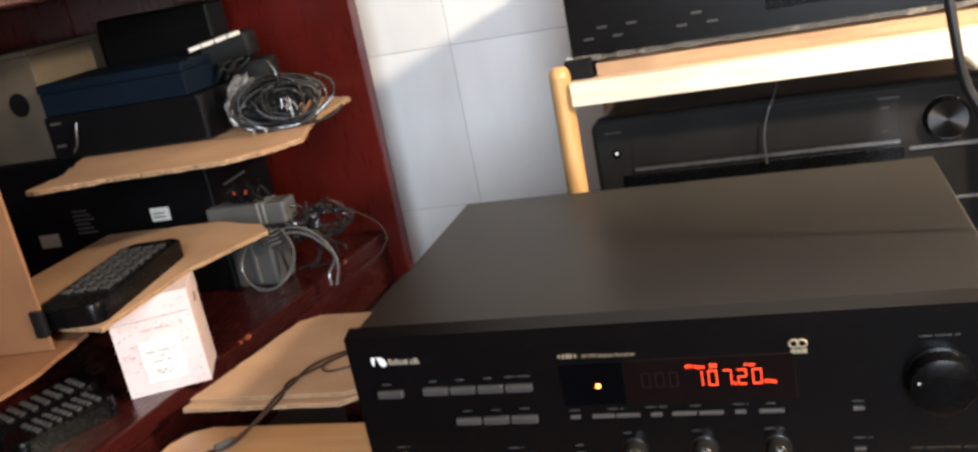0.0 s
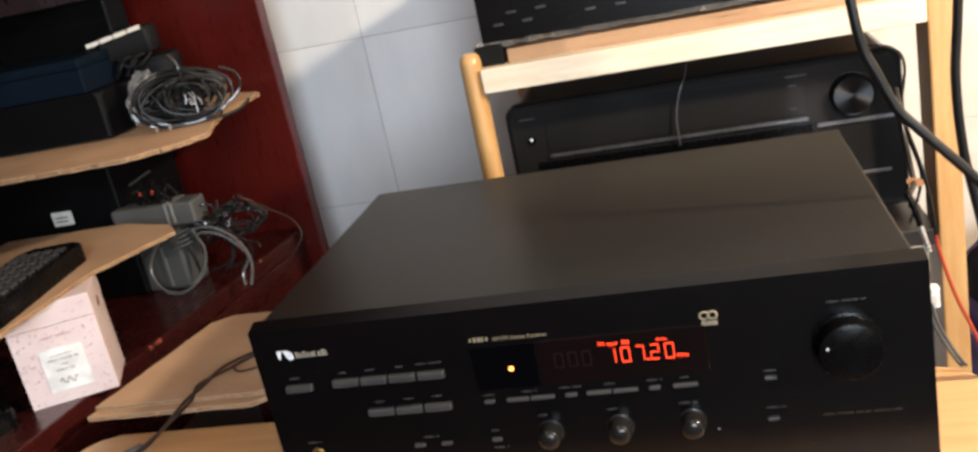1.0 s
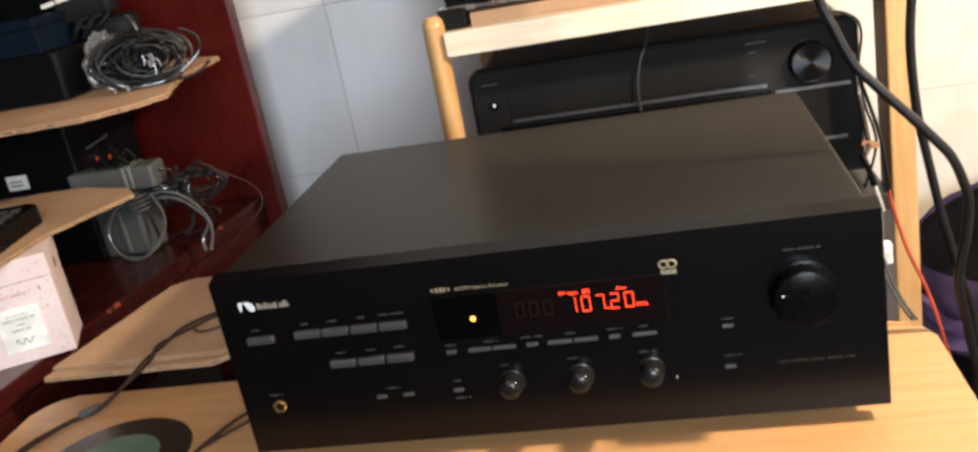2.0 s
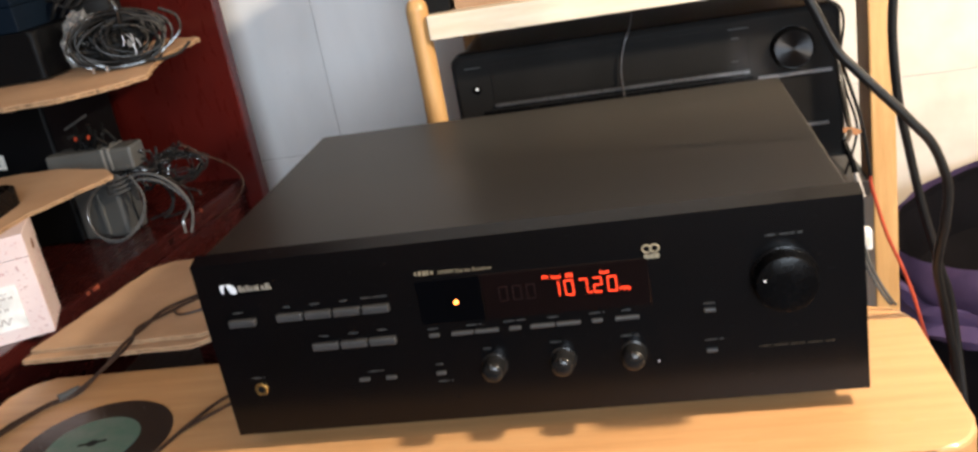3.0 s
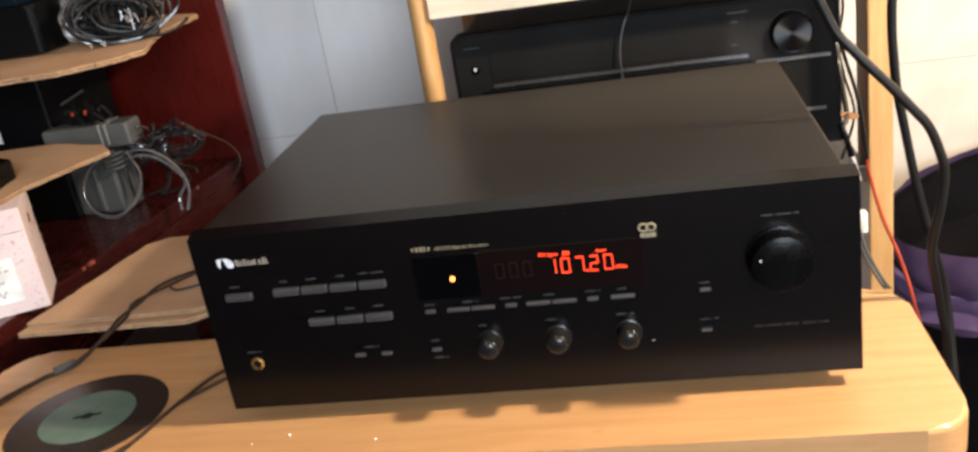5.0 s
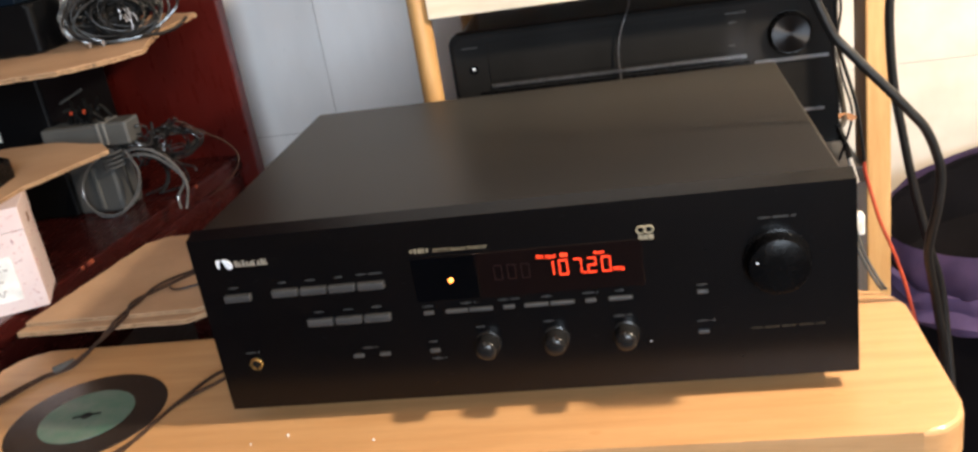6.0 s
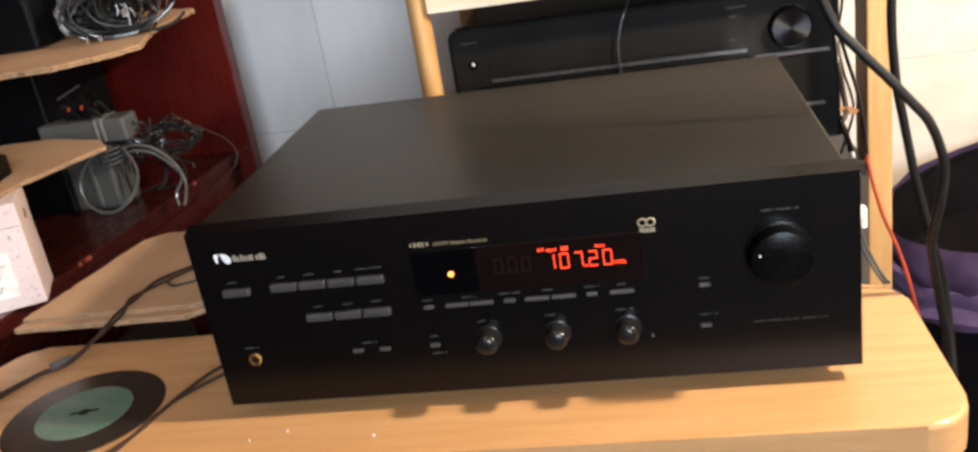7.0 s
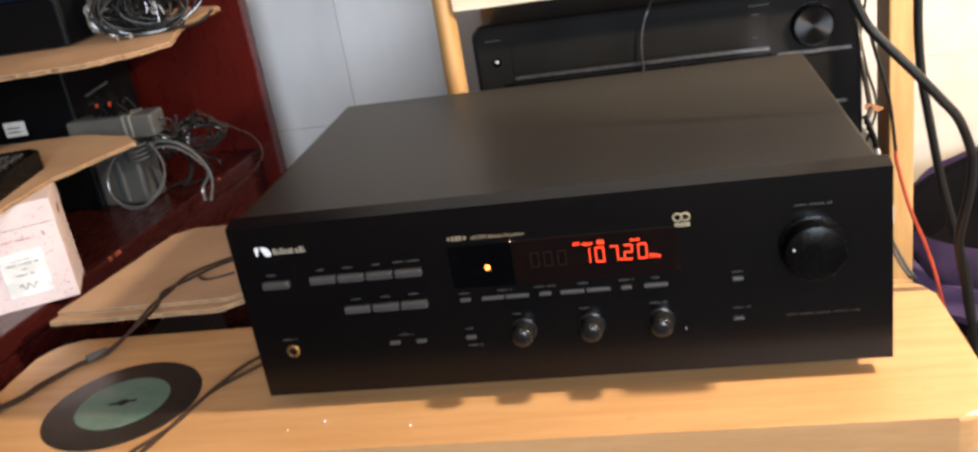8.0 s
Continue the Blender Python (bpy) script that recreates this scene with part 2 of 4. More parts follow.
def mesh_of(name, bm, mat, smooth=True):
    me = bpy.data.meshes.new(name)
    bm.edges.index_update()
    # a broad flat face stays flat beside its narrow bevel
    crisp = []
    for e in bm.edges:
        if len(e.link_faces) == 2:
            a, b = (f.calc_area() for f in e.link_faces)
            if max(a, b) > 9 * min(a, b):
                crisp.append(e.index)
    bm.to_mesh(me)
    bm.free()
    me.materials.append(mat)
    if smooth:
        me.shade_smooth()
        me.set_sharp_from_angle(angle=radians(35))
        for i in crisp:
            me.edges[i].use_edge_sharp = True
    return me


def thing(name, base, label, category, group="", kind=""):
    ob = new(name)
    ob.empty_display_size = 0.02
    ob.location = base
    return tagged(ob, label, category, group, kind)


def solid(name, bm, mat, label="", category="", group="", kind="", smooth=True):
    return tagged(new(name, mesh_of(name, bm, mat, smooth)), label, category, group, kind)


def part(name, bm, mat, parent, label="", smooth=True):
    ob = new(name, mesh_of(name, bm, mat, smooth))
    origin = Vector((0, 0, 0))
    up = parent
    while up:
        origin += up.location
        up = up.parent
    ob.parent = parent
    ob.location = -origin
    return tagged(ob, label)


def bm_text(body, size, x, y, z, depth=0.0002, align="LEFT"):
    """Letters on an upright face that looks along -y."""
    c = bpy.data.curves.new("letters", "FONT")
    c.body, c.size, c.extrude, c.align_x, c.resolution_u = body, size, depth, align, 3
    ob = new("letters", c)
    me = bpy.data.meshes.new_from_object(ob.evaluated_get(bpy.context.evaluated_depsgraph_get()))
    bpy.data.objects.remove(ob)
    bm = bmesh.new()
    bm.from_mesh(me)
    bpy.data.meshes.remove(me)
    return turned(bm, pose(x, y, z, 90, 0, 0))


def ragged(points, step=0.008, amount=0.0013):
    """A torn outline: the given corners joined by uneven steps."""
    out = []
    k = len(points)
    for i in range(k):
        a, b = Vector(points[i]), Vector(points[(i + 1) % k])
        m = max(1, int((b - a).length / step))
        for s in range(m):
            q = a.lerp(b, s / m)
            if s:
                q += Vector((random.uniform(-1, 1), random.uniform(-1, 1))) * amount
            out.append((q.x, q.y))
    return out


# ---- room ----
TABLE, SHELF, WALL = 0.756, 0.766, 0.82


def room():
    floor = solid("floor", bm_box(-1.9, 2.2, -2.3, WALL + 0.02, -0.1, 0), FLOOR, "dark brown timber floor of the room", "floor", kind="structure")
    # ceiling, side walls and south wall are unseen, added to shape the bounced light
    solid("ceiling", bm_box(-1.9, 2.2, -2.3, WALL + 0.12, 2.5, 2.6), BOUNCE_PLASTER, "unseen ceiling, brown to warm the bounced light", "ceiling", kind="structure")
    solid("wall_east", bm_box(2.1, 2.2, -2.2, WALL, 0, 2.5), BOUNCE_PLASTER, "unseen side wall, brown to warm the bounced light", "wall", kind="structure")
    solid("wall_west", bm_box(-1.9, -1.8, -2.2, WALL, 0, 2.5), BOUNCE_PLASTER, "unseen side wall, brown to warm the bounced light", "wall", kind="structure")
    south = bmesh.new()
    for x0, x1, z0, z1 in ((-1.9, 0.35, 0, 2.5), (1.35, 2.2, 0, 2.5), (0.35, 1.35, 0, 0.95), (0.35, 1.35, 2.15, 2.5)):
        bm_box(x0, x1, -2.3, -2.2, z0, z1, bm=south)
    solid("wall_south", south, BOUNCE_PLASTER, "unseen brown wall with an opening added for the fill lamp", "wall", kind="structure")
    north = solid("wall_north", bm_box(-1.9, 2.2, WALL - 0.0012, WALL + 0.12, 0, 2.5), GROUT, "wall of large white glazed tiles", "wall", kind="structure")
    return north


def wall_tiles(north):
    w, h, g = 0.33, 0.25, 0.0006
    tile = mesh_of("tile", bm_box(-w / 2 + g, w / 2 - g, 0, 0.010, -h / 2 + g, h / 2 - g, 0.0006, 1), TILE, False)
    beige = tile.copy()
    beige.materials.clear()
    beige.materials.append(TILE_BEIGE)
    for i in range(-5, 7):
        for j in range(10):
            x, z = -0.157 + w * (i + 0.5), -0.004 + h * (j + 0.5)
            if -1.9 < x < 2.1 and z < 2.5:
                ob = new("tile", beige if x > 0.52 else tile)
                ob.parent = north
                ob.location = (x, WALL - 0.002 + random.uniform(-0.0002, 0.0002), z)


north_wall = room()


# ---- table with its upright ----
def rounded(x0, x1, y0, y1, r, n=6):
    out = []
    for cx, cy, a0 in ((x1 - r, y0 + r, -90), (x1 - r, y1 - r, 0), (x0 + r, y1 - r, 90), (x0 + r, y0 + r, 180)):
        for i in range(n + 1):
            a = radians(a0 + 90 * i / n)
            out.append((cx + r * math.cos(a), cy + r * math.sin(a)))
    return out


def table():
    t = thing("table", (0.1, 0.05, 0), "narrow pale varnished pine table with rounded corners", "table")
    part("tabletop", bm_prism(rounded(-0.262, 0.4850, -0.0535, 0.1355, 0.030), TABLE - 0.028, TABLE, 0.003), PINE, t)
    for x, y, r in ((0.416, -0.006, 0.0042), (0.447, -0.020, 0.0030), (0.352, -0.030, 0.0048), (0.452, 0.052, 0.0026), (0.260, -0.036, 0.0030)):
        mark = ragged([(x + r * 1.5 * math.cos(a), y + r * 0.7 * math.sin(a)) for a in np.linspace(0, 2 * math.pi, 9, endpoint=False)], 0.002, 0.0004)
        part("smudge", bm_prism(mark, TABLE - 0.0005, TABLE + 0.0001), PINE_MARK, t, "faint darker smudge in the varnish", False)
    for x in (-0.2, 0.43):
        for y in (0.0, 0.105):
            part("leg", bm_box(x - 0.018, x + 0.018, y - 0.018, y + 0.018, 0, TABLE - 0.028, 0.003), PINE_UP, t)
    part("apron", bm_box(-0.178, 0.408, -0.012, 0.004, TABLE - 0.095, TABLE - 0.028, 0.001), PINE, t)
    c = thing("low_console", (0.1, 0.3, 0), "dark red mahogany console behind the table", "console")
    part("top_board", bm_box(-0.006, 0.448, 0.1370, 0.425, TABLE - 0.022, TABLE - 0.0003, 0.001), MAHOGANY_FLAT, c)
    # the cardboard's shadow is put into this board's umber colour
    part("low_board", bm_box(-0.2345, -0.0065, 0.1370, 0.645, 0.690, 0.706, 0.001), UMBER, c)
    for x, z in ((-0.23, 0.690), (0.41, TABLE - 0.022)):
        part("end_panel", bm_box(x, x + 0.02, 0.16, 0.42, 0, z, 0.001), MAHOGANY, c)
    part("front_panel", bm_box(-0.2095, 0.4098, 0.1655, 0.180, 0.06, 0.6898, 0.001), MAHOGANY, c)


table()


# ---- the stereo receiver ----
def bar(x0, x1, z, h, y=0.0, depth=0.0004, bm=None):
    return bm_box(x0, x1, y - depth, y + 0.001, z - h / 2, z + h / 2, bm=bm)


def strokes(x0, x1, z, h, y=0.0, w=0.0010, gap=0.0005):
    """A line of small uneven strokes, for print too small to read."""
    bm, x, k = bmesh.new(), x0, 0
    while x + w <= x1:
        if k % 7 != 5:
            bar(x, x + w * (0.8 + 0.2 * (k % 3)), z, h * (1.0 if k % 4 else 0.75), y, bm=bm)
        x += w + gap
        k += 1
    return bm


def digit(text, x0, x1, z0, z1, y):
    """A seven-segment figure with slanting ends."""
    segs = {"0": "abcdef", "1": "bc", "2": "abged", "7": "abc"}[text]
    bm, t = bmesh.new(), 0.00058
    zm, g = (z0 + z1) / 2, 0.0003
    boxes = {"a": (x0 + g, x1 - g, z1 - t, z1), "d": (x0 + g, x1 - g, z0, z0 + t), "g": (x0 + g, x1 - g, zm - t / 2, zm + t / 2),
             "b": (x1 - t, x1, zm + g, z1 - g), "c": (x1 - t, x1, z0 + g, zm - g),
             "f": (x0, x0 + t, zm + g, z1 - g), "e": (x0, x0 + t, z0 + g, zm - g)}
    for s in segs:
        a, b, c, d = boxes[s]
        bm_box(a, b, y - 0.0005, y, c, d, bm=bm)
    return bm


def stereo_receiver():
    r = thing("stereo_receiver", (0.215, 0.15, TABLE), "black stereo receiver with lit red display, standing on the table", "receiver")
    # faceplate whose top edge slopes forward
    plate = bmesh.new()
    profile = [(0.0, 0.768), (0.0, 0.9000), (0.0120, 0.9034), (0.0120, 0.768)]
    ends = [[plate.verts.new((x, y, z)) for y, z in profile] for x in (0.0, 0.43)]
    plate.faces.new(ends[0])
    plate.faces.new(ends[1][::-1])
    for i in range(len(profile)):
        j = (i + 1) % len(profile)
        plate.faces.new((ends[0][i], ends[1][i], ends[1][j], ends[0][j]))
    bmesh.ops.recalc_face_normals(plate, faces=plate.faces)
    part("faceplate", plate, FACE, r, "brushed black front panel")
    cover = bmesh.new()
    n = 8
    outline = [(0.0062, 0.7705)]
    for cx, a0 in ((0.0082, 180), (0.4218, 90)):
        for i in range(n + 1):
            a = radians(a0 - 90 * i / n)
            outline.append((cx + 0.002 * math.cos(a), 0.9012 + 0.002 * math.sin(a)))
    outline.append((0.4238, 0.7705))
    front = [cover.verts.new((x, 0.0124, z)) for x, z in outline]
    back = [cover.verts.new((x, 0.290, z)) for x, z in outline]
    cover.faces.new(front)
    cover.faces.new(back[::-1])
    for i in range(len(outline)):
        j = (i + 1) % len(outline)
        cover.faces.new((front[i], back[i], back[j], front[j]))
    bmesh.ops.recalc_face_normals(cover, faces=cover.faces)
    part("cover", cover, COVER, r, "satin black folded steel cover, lightly scratched")
    part("base_pan", bm_box(0.012, 0.418, 0.014, 0.288, 0.7632, 0.7703), MATTE, r)
    for x in (0.05, 0.38):
        for y in (0.045, 0.25):
            part("foot", bm_lathe([(0.019, 0), (0.020, 0.002), (0.018, 0.0075)], (x, y, TABLE), "Z"), MATTE, r, "round black rubber foot")
    scratch = bm_box(-0.0012, 0.0012, -0.0003, 0.0003, 0, 0.0002)
    part("scratch", turned(scratch, pose(0.398, 0.085, 0.9031, 0, 0, 60)), PRINT, r)

    # keys
    def key(x0, x1, z0, z1, name="button", depth=0.0035):
        part(name, bm_box(x0, x1, -depth, 0.002, z0, z1, 0.0007, 2), BUTTON, r, "grey plastic key")
    key(0.0172, 0.0362, 0.8538, 0.8588, "power_button")
    for i in range(4):
        key(0.0517 + 0.0201 * i, 0.0701 + 0.0201 * i, 0.8548, 0.8600)
    for i in range(3):
        key(0.0717 + 0.0201 * i, 0.0901 + 0.0201 * i, 0.8308, 0.8360)
    for x0, x1 in ((0.153, 0.160), (0.168, 0.1832), (0.1842, 0.200), (0.207, 0.2148), (0.221, 0.2370), (0.2382, 0.254), (0.261, 0.268), (0.276, 0.2915), (0.332, 0.3392)):
        key(x0, x1, 0.8322, 0.8348, "slim_button", 0.002)
    for x0, x1 in ((0.098, 0.1055), (0.117, 0.1245), (0.1525, 0.1592), (0.331, 0.3382)):
        key(x0, x1, 0.8036, 0.8062, "slim_button", 0.002)
    # small printed captions that cannot be made out
    for x0, x1, z in ((0.021, 0.031, 0.8635), (0.057, 0.063, 0.8645), (0.076, 0.085, 0.8647), (0.097, 0.104, 0.8650), (0.112, 0.130, 0.8655),
                      (0.077, 0.085, 0.8405), (0.098, 0.106, 0.8407), (0.118, 0.125, 0.8410), (0.153, 0.161, 0.8382), (0.179, 0.189, 0.8385),
                      (0.204, 0.219, 0.8388), (0.233, 0.243, 0.8388), (0.260, 0.270, 0.8388), (0.281, 0.288, 0.8388), (0.332, 0.339, 0.8382),
                      (0.106, 0.117, 0.8105), (0.153, 0.159, 0.8115), (0.153, 0.163, 0.7985), (0.187, 0.193, 0.8200), (0.232, 0.240, 0.8205), (0.278, 0.290, 0.8205),
                      (0.331, 0.344, 0.8125), (0.021, 0.032, 0.8130), (0.372, 0.395, 0.8800)):
        part("caption", strokes(x0, x1, z, 0.0012), PRINT, r)
    part("caption", strokes(0.364, 0.411, 0.8045, 0.0015), CAPTION_DIM, r)
    part("caption", strokes(0.1515, 0.1645, 0.8785, 0.0032, w=0.0017, gap=0.0010), PRINT_GOLD, r)
    part("lettering", bm_text("AM/FM Stereo Receiver", 0.0037, 0.1668, -0.0002, 0.8768), PRINT_GOLD, r, "small gilt lettering")
    # maker's mark: a pale sail and a rounded blade, with a slanting gap
    upright = Matrix(((1, 0, 0, 0), (0, 0, -1, 0), (0, 1, 0, 0), (0, 0, 0, 1)))
    blade = [(0.0214, 0.8850), (0.0236, 0.8850), (0.0258, 0.8842), (0.0275, 0.8826), (0.0284, 0.8806), (0.0284, 0.8790), (0.0276, 0.8780), (0.0256, 0.8778), (0.0240, 0.8786)]
    part("emblem", turned(bm_prism(blade, 0, 0.0006), upright), WHITE, r, "bright rounded emblem")
    sail = [(0.0172, 0.8848), (0.0207, 0.8850), (0.0192, 0.8812), (0.0188, 0.8784), (0.0178, 0.8790), (0.0172, 0.8812)]
    part("emblem", turned(bm_prism(sail, 0, 0.0006), upright), WHITE, r, "bright sail-shaped emblem")
    name_line = bmesh.new()
    for i, (w, h) in enumerate(((0.0022, 0.0044), (0.0018, 0.0033), (0.0019, 0.0044), (0.0018, 0.0033), (0.0028, 0.0033), (0.0008, 0.0042), (0.0017, 0.0033), (0.0020, 0.0044), (0.0008, 0.0042))):
        x = 0.0300 + 0.0027 * i
        bm_box(x, x + w, -0.0004, 0.001, 0.8789, 0.8789 + h, bm=name_line)
        bm_box(x + w, x + w + 0.0006, -0.0003, 0.001, 0.8789, 0.8798, bm=name_line)
    part("brand_bar", name_line, BRAND, r)
    # display
    part("sensor_window", bm_box(0.150, 0.1935, -0.0006, 0.004, 0.8415, 0.8735, 0.0004, 1), WINDOW_DARK, r, "black sensor window")
    part("display_window", bm_box(0.194, 0.3005, -0.0006, 0.004, 0.8415, 0.8735, 0.0004, 1), WINDOW, r, "smoked glass display window, tinted with the red glow of its figures")
    for x in (0.2045, 0.2135, 0.2225):
        part("unlit_digit", digit("0", x, x + 0.0056, 0.8535, 0.8640, -0.0007), SEGMENT_OFF, r, "unlit dark red figure")
    y = -0.0007
    for ch, x0, x1 in (("1", 0.2405, 0.2438), ("0", 0.2472, 0.2528), ("7", 0.2567, 0.2618), ("2", 0.2655, 0.2710), ("0", 0.2745, 0.2802)):
        part("digit", digit(ch, x0, x1, 0.8535, 0.8640, y), RED_GLOW, r, "lit red figure")
    part("decimal_point", bm_box(0.2630, 0.2642, y - 0.0005, y, 0.8535, 0.8547), RED_GLOW, r)
    for body, size, x, z in (("FM", 0.0035, 0.2335, 0.8662), ("Signal", 0.0029, 0.2393, 0.8662), ("Auto", 0.0032, 0.2700, 0.8662), ("MHz", 0.0037, 0.2814, 0.8536)):
        part("lit_word", bm_text(body, size, x, y - 0.0004, z), RED_GLOW, r, "lit red lettering")
    for i in range(3):
        part("signal_bar", bm_box(0.2490 + 0.0016 * i, 0.2499 + 0.0016 * i, y - 0.0005, y, 0.8660, 0.8685), RED_GLOW, r)
    part("indicator_led", bm_lathe([(0.0016, 0), (0.0016, 0.0008), (0.0012, 0.0016), (0.0004, 0.0021)], (0.1755, -0.0006, 0.8562), n=16), LED_GLOW, r, "orange stand-by lamp")
    # tuner emblem: two linked rings over a bar
    for cx in (0.3010, 0.3058):
        ring = [(cx + 0.0027 * math.cos(a), -0.0004, 0.8795 + 0.0024 * math.sin(a)) for a in np.linspace(0, 2 * math.pi, 16, endpoint=False)]
        part("emblem_ring", bm_tube(ring, 0.00070, 6, 2, True), EMBLEM_GOLD, r)
    for i in range(3):
        part("emblem_bar", bar(0.2988 + 0.0033 * i, 0.3018 + 0.0033 * i, 0.8742, 0.0030), EMBLEM_GOLD, r)
    # knobs
    big = part("volume_knob", bm_lathe([(0.0205, 0), (0.0205, 0.0015), (0.0190, 0.0022), (0.0187, 0.0118), (0.0181, 0.0131), (0.0172, 0.0136), (0.0020, 0.0138)],
                                       (0.3820, -0.0002, 0.8520), n=64), BLACK, r, "large round black volume knob")
    part("pointer_dot", bm_lathe([(0.0010, 0), (0.0008, 0.0004)], (0.3690, -0.0136, 0.8560), n=12), WHITE, big)
    for x in (0.193, 0.239, 0.285):
        k = part("tone_knob", bm_lathe([(0.0090, 0), (0.0090, 0.0008), (0.0078, 0.0012), (0.0074, 0.0105), (0.0069, 0.0120), (0.0057, 0.0132), (0.0039, 0.0139), (0.0018, 0.0142)],
                                       (x, -0.0002, 0.8075), n=40), TONE, r, "small round charcoal knob with a domed cap")
        part("pointer", bm_box(x - 0.0005, x + 0.0005, -0.0142, -0.0128, 0.8118, 0.8150), PRINT, k)
    part("knob_mark", bm_lathe([(0.0006, 0), (0.0005, 0.0003)], (0.3005, -0.0002, 0.8000), n=8), WHITE, r)
    jack = part("headphone_socket", bm_lathe([(0.0048, 0), (0.0048, 0.0010), (0.0042, 0.0018), (0.0032, 0.0018), (0.0030, 0.0006)], (0.0265, -0.0002, 0.8040), n=28), GOLD, r, "gilt headphone socket")
    part("socket_hole", bm_lathe([(0.0028, 0), (0.0028, 0.0002)], (0.0265, -0.0009, 0.8040), n=20), MATTE, jack)


stereo_receiver()


def cardboard(name, outline, z, thick, label, tilt=None, step=0.006, tear=0.0013):
    """Corrugated board: two liners and a darker fluted core, with torn edges."""
    base = Vector((*outline[0], z))
    t = thing(name, base, label, "cardboard")
    shape = ragged(outline, step, tear)
    inner = ragged(outline, step, tear)
    for nm, pts, z0, z1, mat in (("liner", shape, z + thick * 0.72, z + thick, CARD), ("core", inner, z + thick * 0.26, z + thick * 0.715, CARD_EDGE if thick < 0.01 else CARD), ("liner", shape, z, z + thick * 0.255, CARD)):
        bm = bm_prism(pts, z0, z1)
        if tilt:
            turned(bm, tilt)
        part(nm, bm, mat, t, smooth=False)
    return t


# ---- rack behind, with two more players ----
RACK_Y = 0.47


def rack():
    k = thing("wooden_rack", (0.3, 0.6, 0), "pale pine shelving rack with round and square posts", "rack")
    for x in (0.078, 0.5475):
        for y in (RACK_Y, 0.77):
            if x > 0.3 and y > 0.6:
                continue  # the back rail is fixed to the wall here
            if x < 0.3:
                bm = bm_lathe([(0.0115, 0), (0.0118, 0.002), (0.0118, 0.984), (0.0105, 0.9905), (0.0070, 0.9940), (0.001, 0.995)], (x, y, 0), "Z", 28)
            else:
                bm = bm_box(x - 0.0125, x + 0.0125, y - 0.012, y + 0.045, 0, 0.992, 0.002)
            part("post", bm, PINE_UP, k)
    part("front_rail", bm_box(0.0895, 0.5345, RACK_Y - 0.0135, RACK_Y + 0.008, 0.9505, 0.9765, 0.0012), PINE_RAW, k, "planed cream-coloured front rail")
    part("back_rail", bm_box(0.0895, 0.5510, 0.762, 0.818, 0.9505, 0.9765, 0.0012), PINE_RAW, k)
    part("shelf_board", bm_box(0.0895, 0.5345, RACK_Y + 0.0082, 0.7618, 0.9610, 0.9755, 0.001), PINE, k)
    part("lower_shelf_board", bm_box(0.0895, 0.533, RACK_Y - 0.010, 0.80, 0.717, 0.735, 0.001), UMBER, k)
    part("side_rail", bm_box(0.0705, 0.0865, RACK_Y + 0.012, 0.758, 0.9490, 0.9765, 0.001), PINE_RAW, k)
    part("side_rail", bm_box(0.535, 0.551, RACK_Y + 0.0455, 0.758, 0.9490, 0.9765, 0.001), PINE, k)
    # packing under the upper player
    cardboard("cardboard_pad", [(0.118, RACK_Y + 0.010), (0.505, RACK_Y + 0.010), (0.505, 0.70), (0.118, 0.70)], 0.9757, 0.0148, "folded brown cardboard pad under the upper player", step=0.03)
    solid("black_spacer", bm_box(0.084, 0.1145, RACK_Y + 0.002, 0.60, 0.9770, 0.9985, 0.0015), MATTE, "small black plastic spacer on the rack", "spacer")
    film = bmesh.new()
    nx, ny = 60, 6
    grid = [[film.verts.new((0.085 + 0.43 * i / nx, RACK_Y + 0.008 + 0.03 * j / ny,
                             0.9992 + 0.0025 * noise.noise((i * 0.5, j * 0.7, 2.0)) - (0.004 if j == 0 else 0))) for j in range(ny + 1)] for i in range(nx + 1)]
    for i in range(nx):
        for j in range(ny):
            film.faces.new((grid[i][j], grid[i + 1][j], grid[i + 1][j + 1], grid[i][j + 1]))
    bmesh.ops.solidify(film, geom=film.faces[:], thickness=0.0006)
    solid("plastic_sheet", film, FILM, "crumpled clear plastic sheet under the upper player", "plastic sheet")


